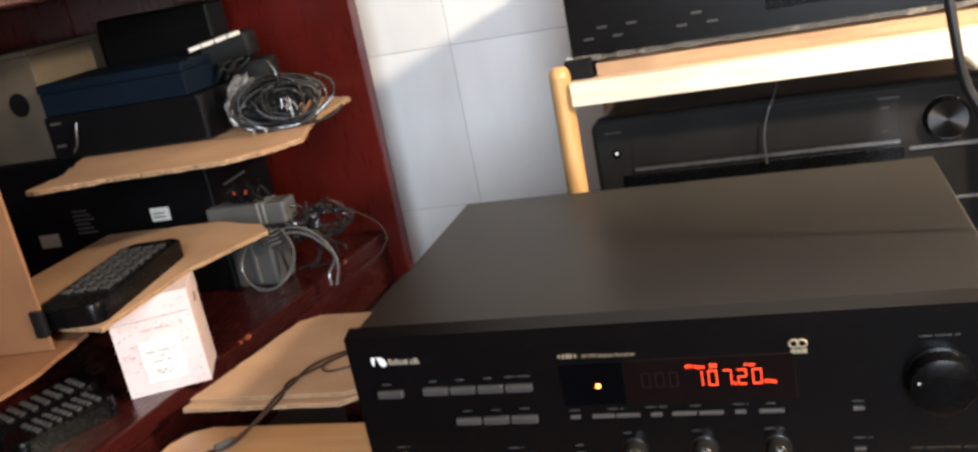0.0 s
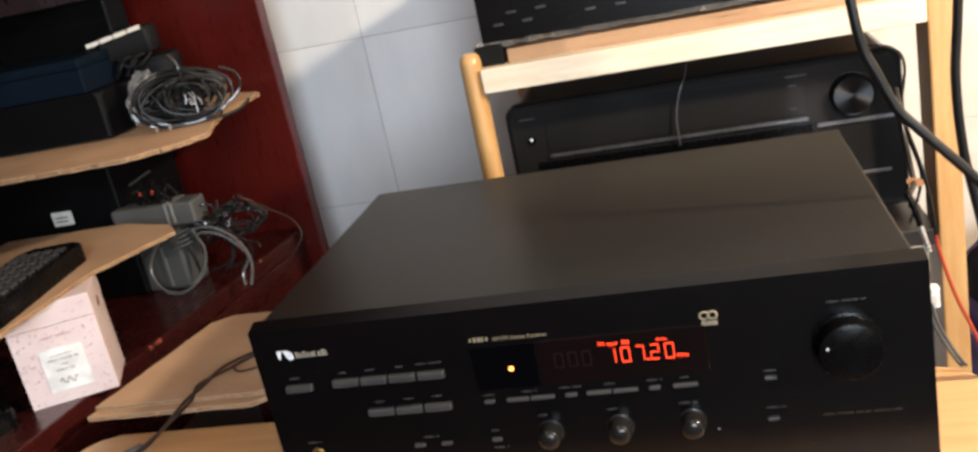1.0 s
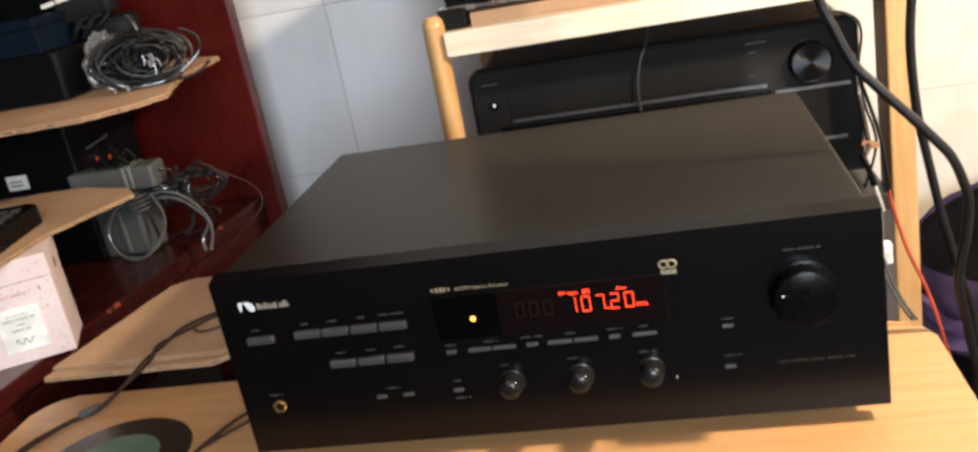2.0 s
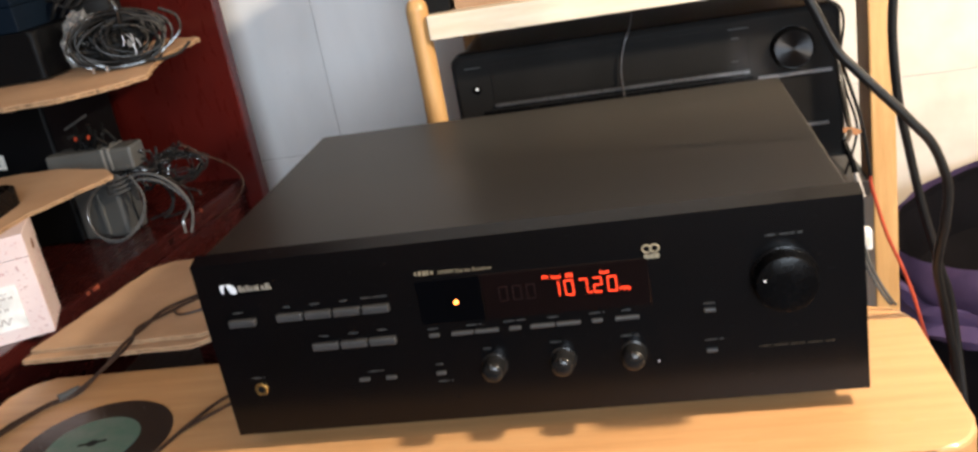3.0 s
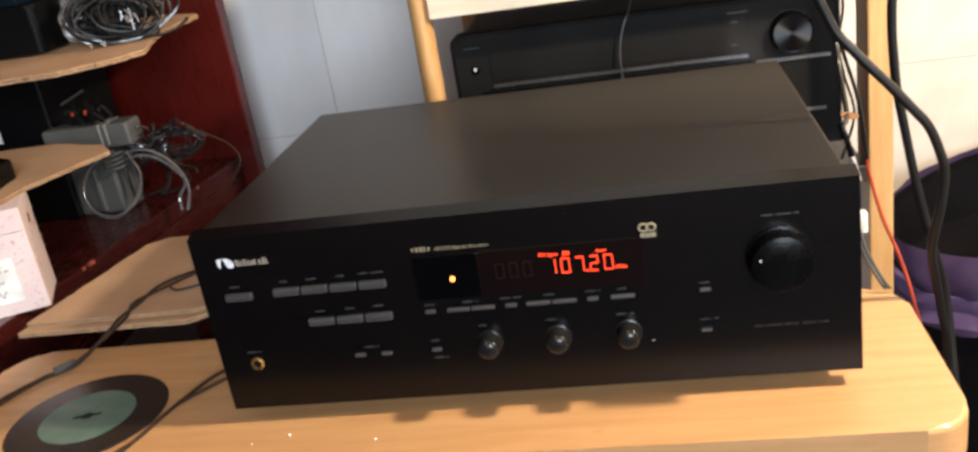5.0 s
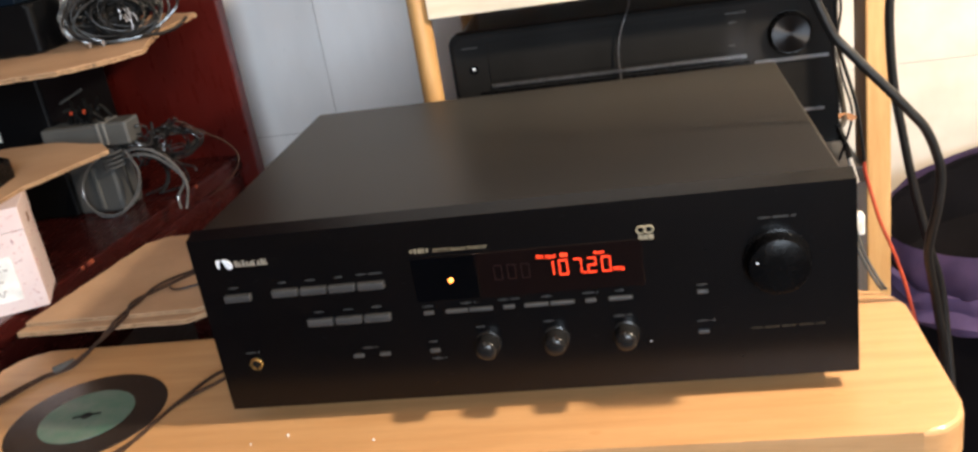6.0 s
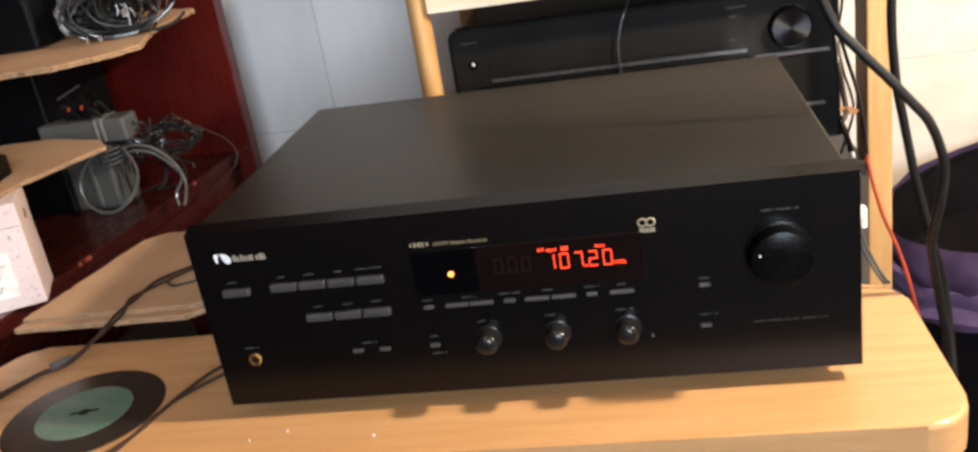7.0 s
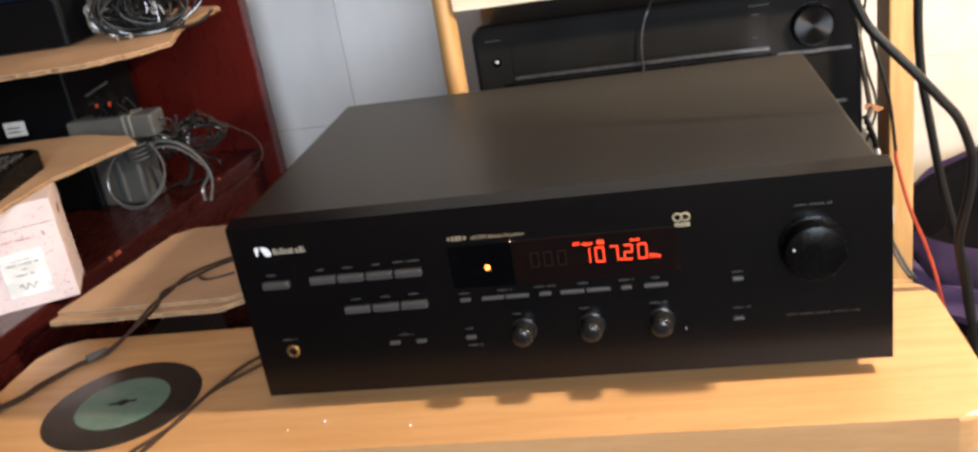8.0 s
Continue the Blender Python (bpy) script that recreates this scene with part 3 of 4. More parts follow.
def upper_player():
    p = thing("disc_player", (0.3, 0.6, 0.9915), "slim black hi-fi deck on top of the rack", "player")
    y0, x0, x1, z0 = RACK_Y + 0.014, 0.092, 0.522, 0.9995
    part("body", bm_box(x0 + 0.004, x1 - 0.004, y0 + 0.01, 0.775, z0, 1.106, 0.001), COVER, p)
    part("front_panel", bm_box(x0, x1, y0, y0 + 0.0098, z0, 1.1065, 0.0012), FACE, p)
    for x in (0.13, 0.47):
        for y in (0.53, 0.69):
            part("foot", bm_lathe([(0.016, 0), (0.016, 0.0088)], (x, y, 0.9906), "Z", 24), MATTE, p)
    for i in range(7):
        part("button", bm_box(0.108 + 0.016 * (i % 4) + 0.1 * (i // 4), 0.119 + 0.016 * (i % 4) + 0.1 * (i // 4), y0 - 0.0015, y0 + 0.001, 1.016 + 0.011 * (i % 2), 1.0185 + 0.011 * (i % 2), 0.0004, 1), BUTTON, p)
    for i in range(6):
        part("caption", bar(0.21 + 0.022 * i, 0.225 + 0.022 * i, 1.046 + 0.004 * (i % 2), 0.0016, y0), PRINT, p)
    part("drawer", bm_box(0.30, 0.44, y0 - 0.002, y0 + 0.001, 1.02, 1.04, 0.0008, 1), BLACK, p)


def av_receiver():
    a = thing("av_receiver", (0.305, 0.65, 0.735), "glossy black audio-video receiver inside the rack", "receiver")
    x0, x1, y0, z0, z1 = 0.0935, 0.5205, 0.512, 0.747, 0.920
    r = 0.014
    shell = [(x, z) for x, z in ((x0, z0), (x0, z1 - r))]
    for cx, a0 in ((x0 + r, 180), (x1 - r, 90)):
        shell += [(cx + r * math.cos(radians(a0 - 90 * i / 8)), z1 - r + r * math.sin(radians(a0 - 90 * i / 8))) for i in range(1, 9)]
    shell += [(x1, z0)]
    up = Matrix(((1, 0, 0, 0), (0, 0, 1, 0), (0, 1, 0, 0), (0, 0, 0, 1)))
    front = bmesh.new()
    mid = ((x0 + x1) / 2, (z0 + z1) / 2)
    rings = []
    for y, inset in ((y0 + 0.020, 0.0), (y0 + 0.007, 0.0), (y0 + 0.0035, 0.0010), (y0 + 0.0012, 0.0030), (y0, 0.0062)):
        rings.append([front.verts.new((x + (inset if x < mid[0] else -inset), y, z + (inset * 0.5 if z < mid[1] else -inset))) for x, z in shell])
    for r0, r1 in zip(rings, rings[1:]):
        for i in range(len(shell)):
            front.faces.new((r0[i], r0[(i + 1) % len(shell)], r1[(i + 1) % len(shell)], r1[i]))
    front.faces.new(rings[0])
    front.faces.new(rings[-1])
    bmesh.ops.recalc_face_normals(front, faces=front.faces)
    part("front_panel", front, GLOSS, a, "glossy black front with rounded corners")
    body = [(x0 + 0.004 + (x1 - x0 - 0.008) * (x - x0) / (x1 - x0), z - 0.003) for x, z in shell]
    part("case", turned(bm_prism(body, y0 + 0.0203, 0.80), up), CASE, a, "lacquered black steel case")
    part("upper_fascia", bm_box(x0 + 0.045, x1 - 0.098, y0 - 0.0010, y0 + 0.001, 0.8635, 0.9085, 0.0006, 2), GLOSS, a)
    part("trim_strip", bm_box(x0 + 0.045, x1 - 0.098, y0 - 0.0030, y0 + 0.001, 0.8560, 0.8595, 0.0006, 1), STEEL, a, "dull silver trim strip")
    part("trim_strip", bm_box(x1 - 0.090, x1 - 0.012, y0 - 0.0030, y0 + 0.001, 0.8470, 0.8505, 0.0006, 1), STEEL, a, "dull silver trim strip")
    part("trim_strip", bm_box(x1 - 0.075, x1 - 0.018, y0 - 0.0030, y0 + 0.001, 0.7880, 0.7910, 0.0006, 1), STEEL, a, "dull silver trim strip")
    part("lower_flap", bm_box(x0 + 0.03, x1 - 0.095, y0 - 0.0012, y0 + 0.001, 0.785, 0.852, 0.001, 2), BLACK, a)
    knob = part("volume_knob", bm_lathe([(0.0232, 0), (0.0232, 0.0015), (0.0222, 0.0022), (0.0218, 0.0085), (0.0210, 0.0098), (0.0202, 0.0096), (0.0010, 0.0095)], (0.4685, y0 - 0.0002, 0.8780), n=64), BLACK, a, "round spun-metal knob")
    part("knob_face", bm_lathe([(0.0200, 0), (0.0196, 0.0004), (0.0010, 0.0003)], (0.4685, y0 - 0.0098, 0.8780), n=64), SPUN, knob, "spun steel disc")
    part("power_key", bm_lathe([(0.0050, 0), (0.0046, 0.0012), (0.0020, 0.0014)], (0.1205, y0 - 0.0002, 0.8785), n=24), BLACK, a)
    part("power_lamp", bm_lathe([(0.0020, 0), (0.0014, 0.0008)], (0.1205, y0 - 0.0017, 0.8795), n=12), WHITE, a)
    for xx, z, w in ((0.402, 0.9060, 0.022), (0.110, 0.9040, 0.018), (0.405, 0.8960, 0.008), (0.404, 0.8710, 0.007)):
        part("caption", bar(xx, xx + w, z, 0.0014, y0 - 0.0016), PRINT, a)
    for x in (0.14, 0.47):
        for y in (0.55, 0.76):
            part("foot", bm_lathe([(0.020, 0), (0.021, 0.004), (0.019, 0.0122)], (x, y, 0.735), "Z", 24), MATTE, a)


def spun_metal():
    """Steel turned on a lathe: highlights spread across the grooves."""
    m = bpy.data.materials.new("spun_steel")
    m.use_nodes = True
    nt = m.node_tree
    b = nt.nodes["Principled BSDF"]
    b.inputs["Base Color"].default_value = (0.04, 0.04, 0.042, 1)
    b.inputs["Metallic"].default_value, b.inputs["Roughness"].default_value = 1.0, 0.40
    b.inputs["Anisotropic"].default_value = 0.9
    tan = nt.nodes.new("ShaderNodeTangent")
    tan.direction_type, tan.axis = "RADIAL", "Y"
    nt.links.new(tan.outputs["Tangent"], b.inputs["Tangent"])
    return m


SPUN = spun_metal()
rack()
# steel strand in place of the curved bright reflection on the AV receiver's front
hanging = thing("reflection_streak", (0.285, 0.5, 0.9), "thin bright strand standing for a reflection on the receiver front", "wire")
part("strand", bm_tube([(0.304, 0.478, 0.953), (0.3015, 0.496, 0.934), (0.297, 0.505, 0.921), (0.2915, 0.5055, 0.909), (0.2865, 0.5055, 0.892), (0.2842, 0.5055, 0.873), (0.2848, 0.5062, 0.850)], 0.0011, 8), STEEL, hanging)
upper_player()
av_receiver()


# ---- red cabinet with its open shelf ----
CORNER = Vector((-0.257, 0.668, 0))
ALONG = Vector((-0.105, -0.9945, 0))   # along the shelf's front edge, towards the viewer
INTO = Vector((-0.9945, 0.105, 0))     # into the cabinet
FRAME = Matrix(((ALONG.x, INTO.x, 0, CORNER.x), (ALONG.y, INTO.y, 0, CORNER.y), (0, 0, 1, 0), (0, 0, 0, 1)))


def cabinet():
    c = thing("cabinet", (-0.5, 0.3, 0), "dark red mahogany cabinet with cluttered open shelves", "cabinet")

    def board(name, u0, u1, v0, v1, z0, z1, mat=MAHOGANY, bevel=0.0015, label=""):
        bm = turned(bm_box(u0, u1, v0, v1, z0, z1, bevel), FRAME)
        bmesh.ops.recalc_face_normals(bm, faces=bm.faces)
        return part(name, bm, mat, c, label)
    board("side_panel", -0.020, 0, -0.022, 0.48, 0, 1.75)
    board("side_panel", 1.20, 1.22, -0.022, 0.48, 0, 1.75)
    board("back_panel", 0.0005, 1.1995, 0.462, 0.48, 0, 1.75)
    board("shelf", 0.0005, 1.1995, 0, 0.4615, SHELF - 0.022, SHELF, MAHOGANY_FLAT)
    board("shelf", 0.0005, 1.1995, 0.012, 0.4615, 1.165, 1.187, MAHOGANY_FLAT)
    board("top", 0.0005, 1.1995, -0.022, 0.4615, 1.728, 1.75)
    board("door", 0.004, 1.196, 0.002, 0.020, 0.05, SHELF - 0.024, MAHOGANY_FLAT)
    board("plinth", 0.0005, 1.1995, 0.02, 0.04, 0, 0.048)
    for k, (u0, u1) in enumerate(((0.345, 0.356), (0.362, 0.366), (0.12, 0.124))):
        board("chipped_edge", u0, u1, -0.0006, 0.003, SHELF - 0.004, SHELF + 0.0004, EDGE, 0.0004, "worn paler edge")


cabinet()


# ---- cardboard, boxes and electronics on the shelf ----
def pink_box():
    b = thing("gift_box", (-0.32, 0.22, SHELF), "pale pink floral card box with a white label", "box")
    m = pose(-0.278, 0.215, SHELF, 0, 0, 27)
    w, d, h = 0.082, 0.068, 0.103
    part("box_body", turned(bm_box(-w, 0, 0, d, 0, 0.080, 0.0008), m), PINK, b)
    part("lid", turned(bm_box(-w - 0.0006, 0.0006, -0.0006, d + 0.0006, 0.0804, h, 0.0008), m), PINK, b)
    part("label", turned(bm_box(-0.060, -0.020, -0.0010, 0.001, 0.013, 0.057), m), PAPER, b, "white paper label")
    for x0, x1, z, t in ((-0.051, -0.029, 0.0500, 0.0011), (-0.055, -0.026, 0.0455, 0.0022), (-0.043, -0.037, 0.0400, 0.0014), (-0.049, -0.031, 0.0345, 0.0024)):
        part("caption", turned(strokes(x0, x1, z, t, -0.0012, w=t * 0.55, gap=t * 0.35), m), LABEL_PRINT, b)
    part("caption", turned(strokes(-0.054, -0.026, 0.0690, 0.0022, -0.0002, w=0.0016, gap=0.0008), m), PINK_DOT, b)
    swirl = [(-0.049 + 0.0021 * i, -0.0012, 0.0225 + 0.0034 * math.sin(i * 1.9)) for i in range(9)]
    part("ornament", turned(bm_tube(swirl, 0.0006, 6, 5), m), LABEL_PRINT, b, "grey scroll ornament")
    part("thumb_notch", turned(bm_lathe([(0.006, 0), (0.005, 0.0006)], (0, 0, 0), "Z", 16), m @ pose(0.0002, 0.036, 0.082, 0, 90, 0)), CARD_DARK, b)
    dots = bmesh.new()
    for i in range(190):
        x, z, k = random.uniform(-w + 0.003, -0.003), random.uniform(0.003, h - 0.003), random.uniform(0.0004, 0.0011)
        if -0.062 < x < -0.018 and 0.011 < z < 0.059:
            continue
        bm_box(x - k, x + k * 0.6, -0.0010, 0.0002, z - k * 0.5, z + k * 0.5, bm=dots)
        if i % 3 == 0:
            bm_box(-0.0005, 0.0008, (x + w) * 0.8 + 0.002 - k, (x + w) * 0.8 + 0.002 + k, z - k * 0.5, z + k * 0.5, bm=dots)
    tagged(part("rose_pattern", turned(dots, m), PINK_DOT, b, "scattered tiny rose print", False), kind="stuff")


pink_box()
PLATE1 = SHELF + 0.1036


def remote_control(name, m, length, width, label, rows=7):
    """A handset with a rounded case and raised keys."""
    r = thing(name, m.translation, label, "remote control", "remote controls")
    case = bm_prism(rounded(0, length, 0, width, 0.012), 0, 0.020, 0.003)
    part("case", turned(case, m), BLACK, r)
    for i in range(rows):
        for j in range(4):
            x, y = length * (0.22 + 0.70 * i / rows), width * (0.14 + 0.21 * j)
            part("key", turned(bm_box(x, x + length * 0.055, y, y + width * 0.14, 0.0195, 0.0225, 0.0008, 1), m), BUTTON, r)


def left_clutter():
    # lower cardboard sheet that carries the handset
    cardboard("cardboard_sheet", [(-0.52, 0.13), (-0.372, 0.128), (-0.302, 0.115), (-0.300, 0.262), (-0.262, 0.365), (-0.285, 0.395), (-0.36, 0.425), (-0.52, 0.42)], PLATE1, 0.004,
              "brown corrugated cardboard sheet lying on the pink box", step=0.009)
    remote_control("remote_control", pose(-0.307, 0.124, PLATE1 + 0.0042, 0, 0, 98), 0.188, 0.068, "black remote control lying on the cardboard sheet", 8)
    # black boxed unit with stickers, below the upper sheet
    u = thing("black_unit", (-0.55, 0.5, SHELF), "black electronics box with pale stickers on its front", "electronics box")
    m = pose(-0.390, 0.470, SHELF, 0, 0, 2)
    part("case", turned(bm_box(-0.36, 0, 0, 0.16, 0, 0.203, 0.004), m), UNIT, u)
    for x0, x1, z0, z1 in ((-0.276, -0.245, 0.086, 0.104), (-0.096, -0.068, 0.105, 0.123)):
        part("sticker", turned(bm_box(x0, x1, -0.0006, 0.001, z0, z1), m), LABEL, u, "pale paper sticker")
    for i in range(6):
        part("label_line", turned(bm_box(-0.212, -0.182 - 0.004 * (i % 3), -0.0010, 0, 0.100 + 0.006 * i, 0.1025 + 0.006 * i), m), GREY, u)
    for i in range(2):
        part("label_line", turned(bm_box(-0.092, -0.075, -0.0010, 0, 0.110 + 0.005 * i, 0.1115 + 0.005 * i), m), PRINT, u)
    # upper cardboard sheet
    z2 = SHELF + 0.2035
    cardboard("cardboard_sheet", [(-0.60, 0.63), (-0.57, 0.50), (-0.526, 0.425), (-0.485, 0.335), (-0.484, 0.272), (-0.470, 0.268), (-0.388, 0.289), (-0.315, 0.295), (-0.251, 0.302), (-0.210, 0.335), (-0.192, 0.368), (-0.215, 0.430), (-0.232, 0.495), (-0.234, 0.600), (-0.243, 0.610), (-0.300, 0.640)], z2, 0.005,
              "brown corrugated cardboard sheet with torn edges, laid on the black unit", step=0.005, tear=0.0022)
    top = z2 + 0.005
    # black unit with a navy box on it
    s = thing("set_top_unit", (-0.47, 0.55, top), "glossy black set-top unit on the upper cardboard", "electronics box")
    m = pose(-0.338, 0.425, top, 0, 0, 2)
    part("case", turned(bm_prism(rounded(-0.225, 0, 0, 0.13, 0.008), 0.003, 0.056, 0.004), m), UNIT, s)
    for x in (-0.20, -0.03):
        for y in (0.02, 0.11):
            part("foot", turned(bm_lathe([(0.006, 0), (0.006, 0.0032)], (x, y, 0), "Z", 16), m), MATTE, s)
    part("handle_bar", turned(bm_tube([(-0.190, -0.003, 0.010), (-0.180, -0.006, 0.020), (-0.176, -0.006, 0.034), (-0.174, -0.003, 0.046)], 0.0014), m), STEEL, s, "curved metal bar")
    part("stripe", turned(bm_box(-0.214, -0.198, -0.0006, 0.001, 0.046, 0.0485), m), STEEL, s)
    part("stripe", turned(bm_box(-0.214, -0.200, -0.0006, 0.001, 0.018, 0.021), m), STEEL, s)
    nb = thing("navy_box", (-0.48, 0.55, top + 0.056), "dark navy blue box lying on the black unit", "box")
    part("box_body", turned(bm_box(-0.220, -0.018, 0.004, 0.125, 0.0563, 0.0840, 0.0015), m), BLUEBLACK, nb)
    part("lid", turned(bm_box(-0.221, -0.017, 0.003, 0.126, 0.0843, 0.0955, 0.0015), m), BLUEBLACK, nb)
    # black block that fills the dark space behind the navy box
    tall = thing("black_block", (-0.48, 0.605, top), "tall black block filling the dark space behind the navy box", "case")
    part("case", bm_box(-0.575, -0.400, 0.586, 0.630, top, 1.128, 0.004), UNIT, tall)
    part("top_seam", bm_box(-0.5755, -0.3995, 0.5855, 0.6305, 1.100, 1.1012), MATTE, tall)
    # brown carton with a hand hole
    bc = thing("brown_box", (-0.68, 0.55, SHELF + 0.2032), "dull brown carton with an oval hand hole", "carton")
    part("box_body", bm_box(-0.765, -0.602, 0.475, 0.62, SHELF + 0.2032, 1.105, 0.002), CARD_DULL, bc)
    part("flap", bm_box(-0.765, -0.602, 0.470, 0.62, 1.1055, 1.112, 0.001), CARD_DULL, bc)
    part("hand_hole", bm_lathe([(0.016, 0), (0.015, 0.0004)], (-0.640, 0.4748, 1.045), n=20), MATTE, bc)
    # bagged adapter with pale strips
    g = thing("bagged_adapter", (-0.34, 0.56, top), "black plug adapter in a clear bag with pale strips", "adapter")
    m = pose(-0.334, 0.498, top, 0, 0, 14)
    part("adapter_body", turned(bm_box(0, 0.048, 0, 0.05, 0, 0.078, 0.008), m), MATTE, g)
    part("cable_block", turned(bm_box(-0.030, 0.036, 0.004, 0.046, 0.0783, 0.112, 0.006), m @ pose(0, 0, 0, 0, -4, 0)), MATTE, g)
    for i in range(4):
        part("pale_strip", turned(bm_box(-0.030 + 0.0175 * i, -0.0145 + 0.0175 * i, 0.0030, 0.005, 0.1055, 0.1105), m @ pose(0, 0, 0, 0, -9, 0)), LABEL, g)
    for x0, x1 in ((0.0, 0.007), (0.012, 0.040)):
        part("pale_strip", turned(bm_box(x0, x1, -0.0015, 0.0008, -0.0018, 0.0018, 0.0004, 1), pose(-0.3665, 0.491, 1.0135, 0, -18, 14)), LABEL, g)
    for i in range(5):
        part("plug_end", turned(bm_tube([(0.004 * i - 0.02, -0.004, 0.060 + 0.010 * (i % 3)), (0.006 * i - 0.012, -0.008, 0.070 + 0.008 * (i % 2)), (0.008 * i - 0.004, -0.004, 0.082)], 0.0022, 8), m), CABLE, g)
    bag = bmesh.new()
    bmesh.ops.create_icosphere(bag, subdivisions=4, radius=1.0)
    for v in bag.verts:
        f = 1 + 0.30 * noise.noise(v.co * 3.1) + 0.16 * noise.noise(v.co * 9.0)
        v.co = Vector((v.co.x * 0.016 * f, v.co.y * 0.013 * f, max(v.co.z * 0.032 * f, -0.030)))
    part("bag", turned(bag, pose(-0.305, 0.452, top + 0.036, 0, 22, 10)), FILM, g, "crumpled clear bag")
    # coil of thin cable
    coil = thing("cable_coil", (-0.254, 0.455, top), "tangled coil of thin black cable on the cardboard", "cable")
    side, lean = Vector((0.872, 0.489, 0)), Vector((-0.10, 0.18, 0.978))
    def ring(rx, rz, dx, dz, dy, wob):
        hub = Vector((-0.250, 0.440, top + 0.031)) + side * dx + lean * dz + Vector((0.489, -0.872, 0)) * dy
        pts, skew, ph = [], random.uniform(-0.25, 0.25), random.uniform(0, 6)
        for k in range(14):
            a = 2 * math.pi * k / 14
            f = 1 + wob * math.sin(2 * a + ph)
            q = hub + side * (rx * f * math.cos(a + skew)) + lean * (rz * f * math.sin(a)) + Vector((0.489, -0.872, 0)) * random.uniform(-0.003, 0.003)
            pts.append((q.x, q.y, max(q.z, top + 0.002)))
        return pts
    for i in range(8):
        pts = ring(random.uniform(0.043, 0.056), random.uniform(0.026, 0.033), random.uniform(-0.004, 0.004), random.uniform(-0.003, 0.003), 0.0022 * (i % 6) - 0.004, 0.05)
        part("loop", bm_tube(pts, random.choice((0.0010, 0.0012, 0.0015)), 6, 5, True), CABLE_SHINY if i % 4 == 0 else CABLE, coil)
    for i in range(6):
        pts = ring(random.uniform(0.022, 0.042), random.uniform(0.013, 0.025), random.uniform(0.0, 0.016), random.uniform(-0.006, 0.004), 0.003 * (i % 3), 0.12)
        part("loop", bm_tube(pts, random.choice((0.0009, 0.0012)), 6, 5, True), CABLE, coil)
    for i in range(22):
        pts = ring(random.uniform(0.006, 0.046), random.uniform(0.006, 0.026), random.uniform(-0.010, 0.010), random.uniform(-0.004, 0.004), -0.014 - 0.003 * (i % 4), 0.2)
        part("inner_lead", bm_tube(pts, 0.0024, 6, 4, True), MATTE, coil)
    for i in range(7):
        q = Vector((-0.250, 0.440, top + 0.031)) + side * (0.004 + 0.0042 * (i % 4)) + lean * (0.004 - 0.006 * (i // 3)) + Vector((0.489, -0.872, 0)) * 0.006
        e = q + side * random.uniform(-0.004, 0.006) - lean * random.uniform(0.007, 0.013)
        part("bright_plug", bm_tube([q, q.lerp(e, 0.5) + side * 0.001, e], 0.0009, 8), STEEL, coil, "bright metal plug")
    for x, z in ((-0.272, 0.0025), (-0.256, 0.0025)):
        part("bright_plug", bm_tube([(x, 0.408, top + z), (x + 0.001, 0.407, top + z + 0.006)], 0.0013, 8), SILVER, coil, "bright metal plug")
    part("stray_end", bm_tube([(-0.244, 0.440, top + 0.048), (-0.240, 0.435, top + 0.060), (-0.242, 0.435, top + 0.070), (-0.249, 0.435, top + 0.080)], 0.0022, 8), CABLE_SHINY, coil)
    part("stray_end", bm_tube([(-0.222, 0.430, top + 0.006), (-0.205, 0.440, top + 0.003), (-0.190, 0.452, top + 0.006), (-0.181, 0.462, top + 0.014)], 0.0019, 8), CABLE, coil)
    part("stray_end", bm_tube([(-0.207, 0.462, top + 0.055), (-0.193, 0.470, top + 0.044), (-0.190, 0.465, top + 0.028), (-0.204, 0.455, top + 0.014)], 0.0017, 8), CABLE_SHINY, coil)
    # grey adapters, one on another, with loops of cable
    lower = thing("power_adapter", (-0.36, 0.5, SHELF), "upright grey mains adapter with a coiled lead on the red shelf", "adapter")
    m = pose(-0.392, 0.474, SHELF, 0, 0, -3)
    part("body", turned(bm_box(0, 0.064, 0, 0.045, 0, 0.0870, 0.005), m), GREY_MID, lower)
    part("seam", turned(bm_box(-0.0004, 0.0644, 0.022, 0.024, 0.001, 0.0860), m), MATTE, lower)
    part("clip", turned(bm_box(0.034, 0.039, -0.003, 0.001, 0.006, 0.060, 0.001), m), GREY, lower, "paler moulded rib")
    upper = thing("grey_box", (-0.34, 0.5, SHELF + 0.0875), "grey plastic adapter box stacked on another adapter", "adapter")
    m = pose(-0.398, 0.455, SHELF + 0.0875, 0, 0, 1)
    part("body", turned(bm_box(0, 0.110, 0, 0.034, 0, 0.028, 0.003), m), GREY, upper)
    for i in range(2):
        part("rib", turned(bm_box(0.072 + 0.008 * i, 0.0755 + 0.008 * i, -0.0010, 0.035, 0.002, 0.0288, 0.0006, 1), m), GREY_PALE, upper, "pale ridge")
    tang = thing("lead_tangle", (-0.28, 0.52, SHELF), "tangle of thin dark leads on the red shelf", "cable")
    def lead(points, r, mat, label=""):
        part("grey_lead" if label else "lead", bm_tube(points, r, 8), mat, tang, label)
    for i in range(9):
        rx, rz = random.uniform(0.022, 0.036), random.uniform(0.012, 0.022)
